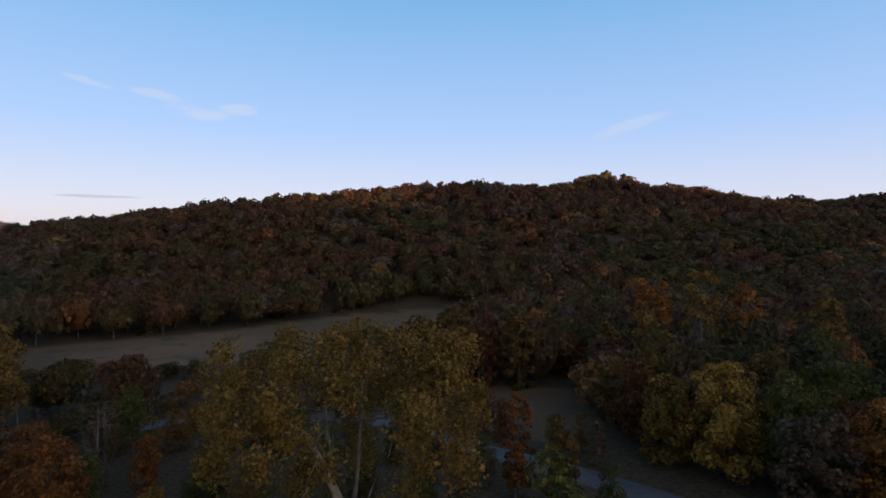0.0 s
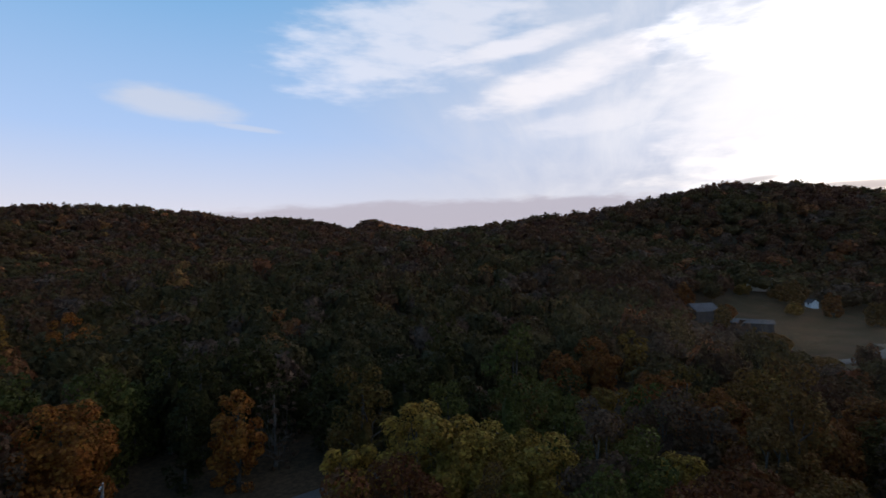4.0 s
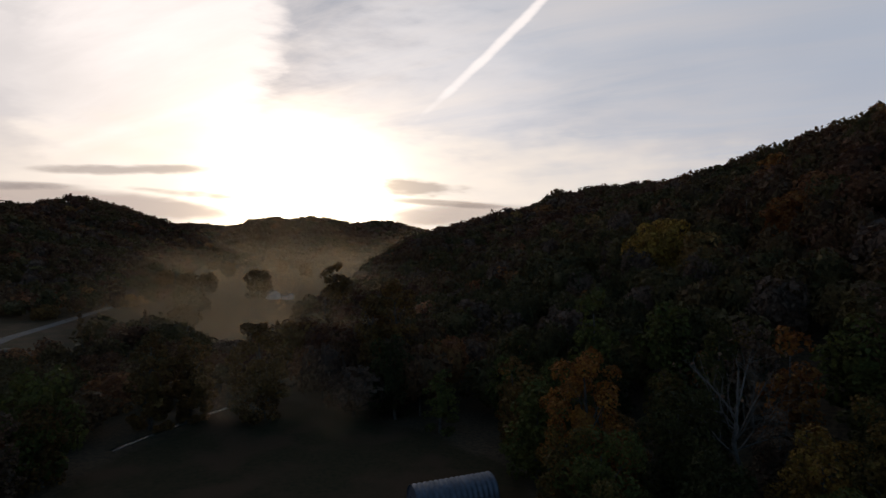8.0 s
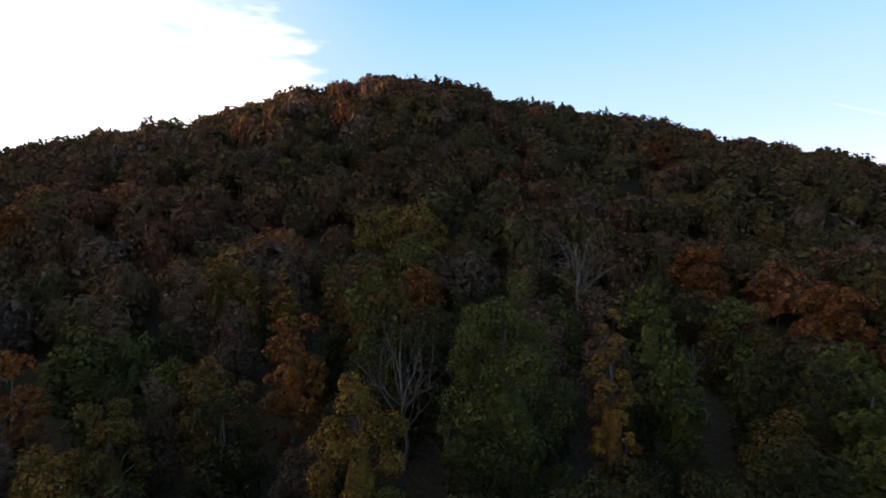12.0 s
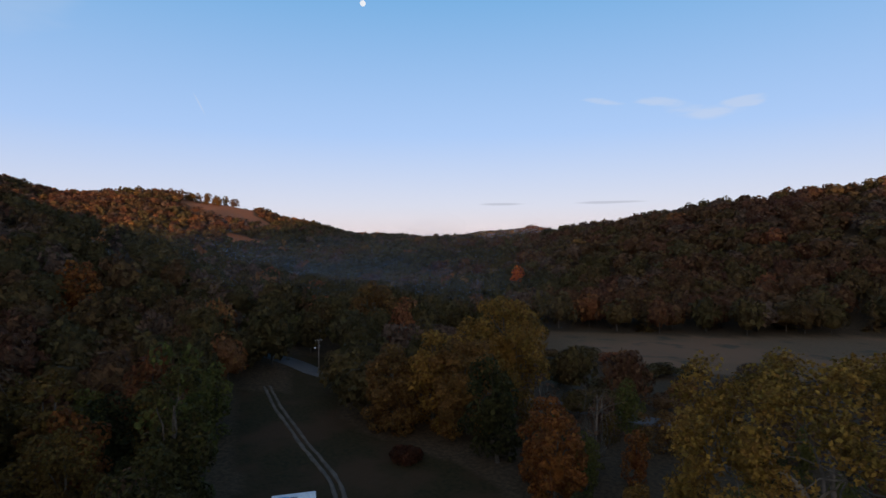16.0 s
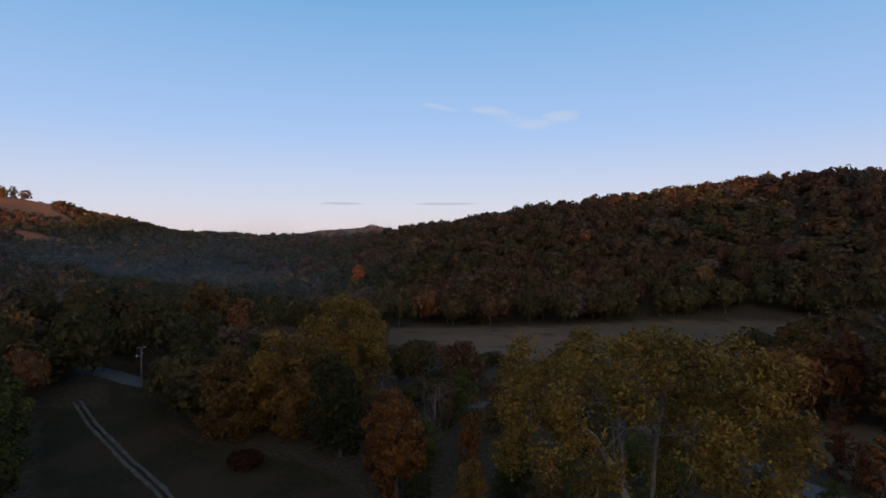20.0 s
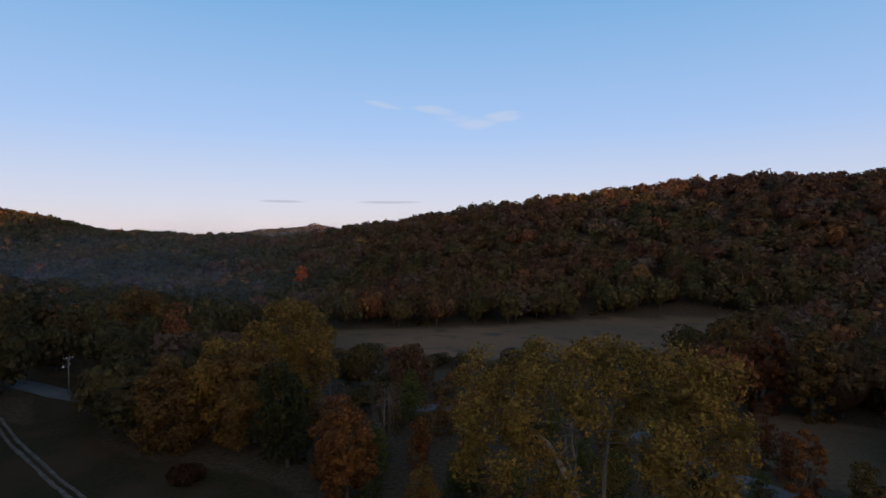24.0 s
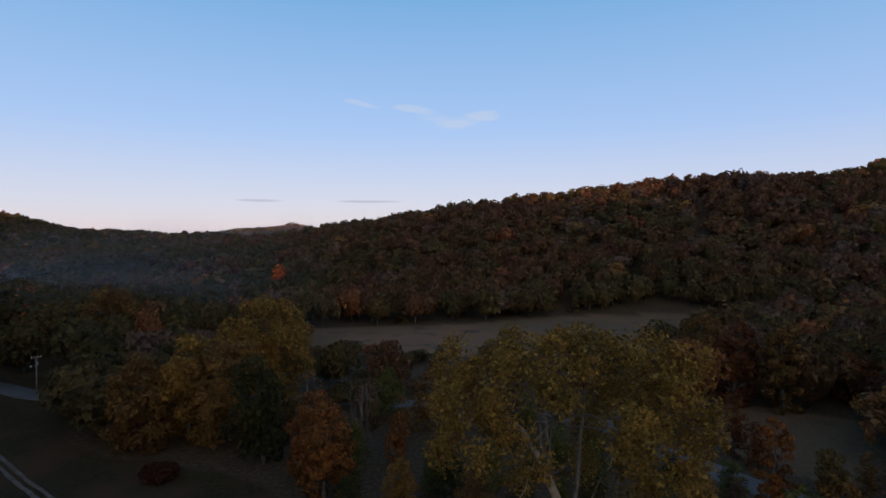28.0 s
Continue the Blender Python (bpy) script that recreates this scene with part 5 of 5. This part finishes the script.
def arched_hut():
    """A hut of curved ribbed steel with a flat end."""
    x, y = at(155.8, 71)
    root = thing("arched_hut", x, y, "arched hut of ribbed blue-grey steel on the lawn", "shed", -155.6 + 180 + 22)
    R, L, n = 2.5, 11.0, 28
    bm = bmesh.new()
    count = 15
    steps = count * 6
    rows = []
    for i in range(steps + 1):
        u = -L / 2 + L * i / steps
        rr = R + 0.075 * math.sin(2 * math.pi * count * i / steps)
        ring = [bm.verts.new((u, rr * math.cos(a), 1.9 + rr * math.sin(a))) for a in [math.pi * k / n for k in range(n + 1)]]
        rows.append([bm.verts.new((u, rr, 0))] + ring + [bm.verts.new((u, -rr, 0))])
    for p, q in zip(rows[:-1], rows[1:]):
        for k in range(len(p) - 1):
            bm.faces.new((p[k], p[k + 1], q[k + 1], q[k]))
    shell = piece("shell", bm, M_RIB, root, smooth_it=True)
    shell.modifiers.new("thickness", "SOLIDIFY").thickness = 0.03
    for s in (-1, 1):
        bm = bmesh.new()
        for w in (0.0, 0.06):
            ring = [bm.verts.new((s * (L / 2 - 0.12 - w), (R - 0.05) * math.cos(math.pi * k / n), 1.9 + (R - 0.05) * math.sin(math.pi * k / n))) for k in range(n + 1)]
            bm.faces.new([bm.verts.new((s * (L / 2 - 0.12 - w), R - 0.05, 0))] + ring + [bm.verts.new((s * (L / 2 - 0.12 - w), -R + 0.05, 0))])
        end = piece("end_wall", bm, M_RIB, root, "flat blue-grey end wall")
        bm = bmesh.new()
        box(bm, (0.08, 2.4, 2.6), (s * (L / 2 - 0.07), 0, 0.02), bevel=0.02)
        piece("door", bm, M_BARN, end, "dark double door")
    TAKEN.append((x, y, 8.0))


arched_hut()


def parked_trailer():
    x, y = at(297.6, 73.0)
    root = thing("box_trailer", x, y, "white box trailer with blue painted shapes on its roof", "trailer", 64.0)
    bm = bmesh.new()
    box(bm, (5.4, 2.4, 2.2), (0, 0, 0.75), bevel=0.06)
    piece("body", bm, M_WHITE, root)
    bm = bmesh.new()
    box(bm, (5.46, 2.46, 0.07), (0, 0, 2.95), bevel=0.03)
    roof = piece("roof", bm, M_WHITE, root)
    for name, mat, sx, sy, px, py, label in (("painted_patch", M_BLUE, 1.5, 1.1, -1.4, 0.1, "light blue patch"), ("painted_shape", M_NAVY, 1.0, 0.45, -0.1, 0.0, "dark blue shape")):
        bm = bmesh.new()
        ring = [bm.verts.new((px + sx * 0.5 * math.cos(a) * (1 + 0.22 * math.sin(3 * a + 1)), py + sy * 0.5 * math.sin(a) * (1 + 0.18 * math.cos(2 * a)), 3.026)) for a in [math.pi * k / 14 for k in range(28)]]
        f = bm.faces.new(ring)
        g = bmesh.ops.extrude_face_region(bm, geom=[f])
        bmesh.ops.translate(bm, verts=[v for v in g["geom"] if isinstance(v, bmesh.types.BMVert)], vec=(0, 0, 0.006))
        piece(name, bm, mat, roof, label)
    bm = bmesh.new()
    box(bm, (5.2, 2.1, 0.16), (0, 0, 0.58), bevel=0.02)
    piece("chassis", bm, M_BARN, root)
    bm = bmesh.new()
    rod(bm, (2.6, 0.5, 0.62), (3.9, 0, 0.55), 0.05)
    rod(bm, (2.6, -0.5, 0.62), (3.9, 0, 0.55), 0.05)
    rod(bm, (3.85, 0, 0.0), (3.85, 0, 0.6), 0.035)
    piece("drawbar", bm, M_BARN, root)
    for px in (-0.55, 0.3):
        for py in (-1.12, 1.12):
            bm = bmesh.new()
            rod(bm, (px, py - 0.1, 0.34), (px, py + 0.1, 0.34), 0.34, 0.34, 20)
            wheel = piece("wheel", bm, M_RUBBER, root, smooth_it=False)
            bm = bmesh.new()
            rod(bm, (px, py - 0.11, 0.34), (px, py + 0.11, 0.34), 0.19, 0.19, 16)
            piece("rim", bm, M_TIN, wheel)
    TAKEN.append((x, y, 7.0))


parked_trailer()


def building(name, az, d, size, turn, label, category, wall, roof_mat, rise, doors=1, windows=2, chimney=False, lean=False):
    """A gabled building: walls, two roof slopes with overhang, doors and windows."""
    w, l, h = size
    x, y = at(az, d)
    root = thing(name, x, y, label, category, turn)
    bm = bmesh.new()
    prof = [(-w / 2, -0.5), (w / 2, -0.5), (w / 2, h), (0, h + rise), (-w / 2, h)]
    rings = [[bm.verts.new((px, s * l / 2, pz)) for px, pz in prof] for s in (-1, 1)]
    bm.faces.new(rings[0])
    bm.faces.new(rings[1][::-1])
    for k in range(5):
        bm.faces.new((rings[0][k], rings[1][k], rings[1][(k + 1) % 5], rings[0][(k + 1) % 5]))
    bmesh.ops.recalc_face_normals(bm, faces=bm.faces)
    walls = piece("wall", bm, wall, root)
    slope = math.hypot(w / 2, rise)
    ang = math.atan2(rise, w / 2)
    for s in (-1, 1):
        bm = bmesh.new()
        ov = 0.5
        box(bm, (slope + ov, l + 2 * ov, 0.09), (0, 0, 0), bevel=0.02)
        m = Matrix.Translation((s * (w / 4 + ov * 0.5 * math.cos(ang)), 0, h + rise / 2 - ov * 0.5 * math.sin(ang) + 0.02)) @ Matrix.Rotation(s * ang, 4, "Y")
        bmesh.ops.transform(bm, matrix=m, verts=bm.verts)
        piece("roof", bm, roof_mat, root)
    for k in range(doors):
        bm = bmesh.new()
        box(bm, (min(2.6, w * 0.34), 0.1, min(2.7, h * 0.8)), (w * (0.16 * k), -l / 2 - 0.02, 0), bevel=0.02)
        piece("door", bm, M_BARN if wall is not M_BARN else M_WOOD, root)
    for s in (-1, 1):
        for k in range(windows):
            py = -l / 2 + l * (k + 0.5) / windows
            bm = bmesh.new()
            box(bm, (0.1, 1.2, 1.3), (s * (w / 2 + 0.01), py, h * 0.42), bevel=0.015)
            win = piece("window", bm, M_WHITE, root)
            bm = bmesh.new()
            box(bm, (0.04, 1.0, 1.1), (s * (w / 2 + 0.05), py, h * 0.42 + 0.1))
            piece("pane", bm, M_GLAZE, win)
    if chimney:
        bm = bmesh.new()
        box(bm, (0.7, 0.7, 1.8), (w * 0.12, l * 0.25, h + rise - 0.6), bevel=0.02)
        piece("chimney", bm, M_BARN, root)
    TAKEN.append((x, y, max(w, l) * 0.7))
    return root


building("barn", 99.8, 275, (9.5, 12, 4.6), 30, "dark timber barn with a pale metal roof", "barn", M_BARN, M_ROOF, 3.0, 1, 0)
building("shed", 104.0, 264, (7.5, 15.5, 3.4), -8, "long dark open shed with a metal roof", "shed", M_BARN, M_ROOF, 1.2, 2, 0)
building("farmhouse", 104.4, 372, (9, 14, 4.2), -4, "farmhouse with a blue-green roof among trees", "house", M_WHITE, M_TEAL, 2.6, 1, 3, True)
building("shed", 108.5, 345, (3.8, 5, 2.8), 108, "small white shed with its gable to the valley", "shed", M_WHITE, M_ROOF, 1.6, 1, 1)
building("farmhouse", 111.6, 430, (8, 12, 3.8), 20, "farmhouse with a pale roof below the hill", "house", M_BARN, M_ROOF, 2.4, 1, 2, True)
building("farmhouse", 114.6, 400, (8, 13, 3.6), 10, "low house beside the lane", "house", M_BARN, M_ROOF, 2.2, 1, 2)
building("farmhouse", 137.2, 380, (8, 12, 3.4), 50, "white house far down the valley", "house", M_WHITE, M_ROOF, 2.2, 1, 2, True)
building("shed", 138.6, 372, (5, 7, 2.8), 70, "small white outbuilding far down the valley", "shed", M_WHITE, M_ROOF, 1.6, 1, 1)
tagged(strip("driveway", [at(113.2, 252), at(114.6, 240), at(116.2, 243)], 2.2, 0.14, M_GRAVEL, 2.0, 0.2, seed=3), "pale concrete drive from the lane", "driveway", kind="structure")

# the moon, still up opposite the sunrise
M_MOON, _net, _b = material("moon", 1.0)
_e = _net.node("ShaderNodeEmission")
_net.put(_e.inputs[0], _net.mix(_net.noise(_net.node("ShaderNodeTexCoord").outputs["Object"], 0.05, 3.0), (0.75, 0.8, 0.9), (1.0, 1.0, 1.0)))
_e.inputs[1].default_value = 0.95
_net.put(M_MOON.node_tree.nodes["Material Output"].inputs[0], _e.outputs[0])
bm = bmesh.new()
bmesh.ops.create_icosphere(bm, subdivisions=3, radius=21.0)
me = bpy.data.meshes.new("moon")
bm.to_mesh(me)
bm.free()
me.materials.append(M_MOON)
me.shade_smooth()
tagged(new("moon", me), "small white moon in the morning sky", "moon", kind="structure").matrix_basis = Matrix.Translation(way(303.0, 23.1) * 4400 + Vector(EYE))


# morning mist in the bottom of the valley; tinted curtains also imitate distant haze and sun glare
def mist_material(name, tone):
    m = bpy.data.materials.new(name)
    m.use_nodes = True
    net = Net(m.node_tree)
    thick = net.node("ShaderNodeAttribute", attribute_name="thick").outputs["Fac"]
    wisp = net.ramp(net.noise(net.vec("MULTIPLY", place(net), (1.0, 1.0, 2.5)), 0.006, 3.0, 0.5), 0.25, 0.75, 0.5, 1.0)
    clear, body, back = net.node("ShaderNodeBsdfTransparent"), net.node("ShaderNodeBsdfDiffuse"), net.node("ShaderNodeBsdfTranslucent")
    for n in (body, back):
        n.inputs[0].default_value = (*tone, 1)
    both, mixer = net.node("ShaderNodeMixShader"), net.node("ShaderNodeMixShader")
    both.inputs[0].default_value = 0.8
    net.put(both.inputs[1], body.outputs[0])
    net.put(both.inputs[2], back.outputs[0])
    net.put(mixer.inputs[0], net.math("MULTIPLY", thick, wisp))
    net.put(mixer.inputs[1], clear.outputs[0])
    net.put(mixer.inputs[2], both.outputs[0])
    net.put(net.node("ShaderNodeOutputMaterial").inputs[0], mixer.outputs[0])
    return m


# the gold of the low sun is put into the mist's own colour
M_MIST, M_HAZE = mist_material("sun_tinted_mist", (1.0, 0.67, 0.36)), mist_material("aerial_haze", (0.72, 0.84, 1.0))


def layer(root, X, Y, Z, thick, mat):
    n, m = X.shape
    i, j = np.meshgrid(np.arange(n - 1), np.arange(m - 1), indexing="ij")
    F = np.stack([i * m + j, (i + 1) * m + j, (i + 1) * m + j + 1, i * m + j + 1], -1).reshape(-1, 4)
    me = quads("mist_layer", np.stack([X, Y, Z], -1).reshape(-1, 3), F, [mat])
    me.attributes.new("thick", "FLOAT", "POINT").data.foreach_set("value", thick.ravel())
    me.shade_smooth()
    new("mist_layer", me).parent = root


def mist(label, az0, az1, reaches, top, density, mat=M_MIST):
    """Thin curtains of mist or haze curved round the eye, fading upwards and to their ends."""
    root = tagged(new("mist"), label, "mist", kind="stuff")
    for k, d in enumerate(reaches):
        u, v = np.meshgrid(np.linspace(az0, az1, 60), np.linspace(0, 1, 12), indexing="ij")
        r = d * (1 + 0.10 * np.sin(u * 0.21 + 1.7 * k) + 0.05 * np.sin(u * 0.6 + k)) - v * 14.0
        Z = -0.5 + v * top * (0.8 + 0.25 * np.sin(u * 0.33 + 2.1 * k))
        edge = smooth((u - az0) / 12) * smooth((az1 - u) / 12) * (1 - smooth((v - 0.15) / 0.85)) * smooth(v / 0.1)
        layer(root, r * np.sin(np.radians(u)), r * np.cos(np.radians(u)), Z, edge * density, mat)


def mist_sheets(label, az0, az1, r0, r1, levels, mat=M_MIST):
    """Level sheets of mist that lie over the valley floor, thicker with distance from the eye; treetops stand out of
    them.
    """
    root = tagged(new("mist"), label, "mist", kind="stuff")
    for k, (z, density, start) in enumerate(levels):
        u, r = np.meshgrid(np.linspace(az0, az1, 60), np.geomspace(r0, r1, 40), indexing="ij")
        Z = z + 1.6 * np.sin(r * 0.016 + k) * np.sin(u * 0.3 + 1.3 * k)
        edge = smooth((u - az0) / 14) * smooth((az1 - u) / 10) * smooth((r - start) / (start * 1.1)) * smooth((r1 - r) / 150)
        layer(root, r * np.sin(np.radians(u)), r * np.cos(np.radians(u)), Z, edge * density, mat)


mist_sheets("gold-tinted morning mist lying along the valley floor", 117, 160, 90, 1300, ((6.0, 0.30, 170),))
mist("gold-tinted morning mist over the fields along the creek", 119, 156, (190, 250, 330), 34.0, 0.22)
# added curtains that brighten the bank as the sun's veiling glare would
mist("thin gold-tinted veil over the near bank of the creek", 120, 152, (118, 136), 24.0, 0.09)
mist("gold-tinted haze down the valley", 120, 162, (430, 540, 650, 760), 50.0, 0.26)
mist("gold-tinted haze in front of the sunrise ridge", 120, 166, (930,), 130.0, 0.34)
# blue-tinted curtains imitate the haze of distant air
mist("faint blue-tinted air haze below the sunlit hill", 264, 326, (230, 300, 380, 470, 580, 700, 840), 58.0, 0.040, M_HAZE)
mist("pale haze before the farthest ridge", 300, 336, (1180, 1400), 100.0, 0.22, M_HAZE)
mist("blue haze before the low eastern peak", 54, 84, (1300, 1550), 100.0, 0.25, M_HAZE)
# added to imitate the warm glare of the sun over these trees
mist("faint gold-tinted veil among the trees before the farm", 84, 122, (135, 175, 215), 30.0, 0.04)
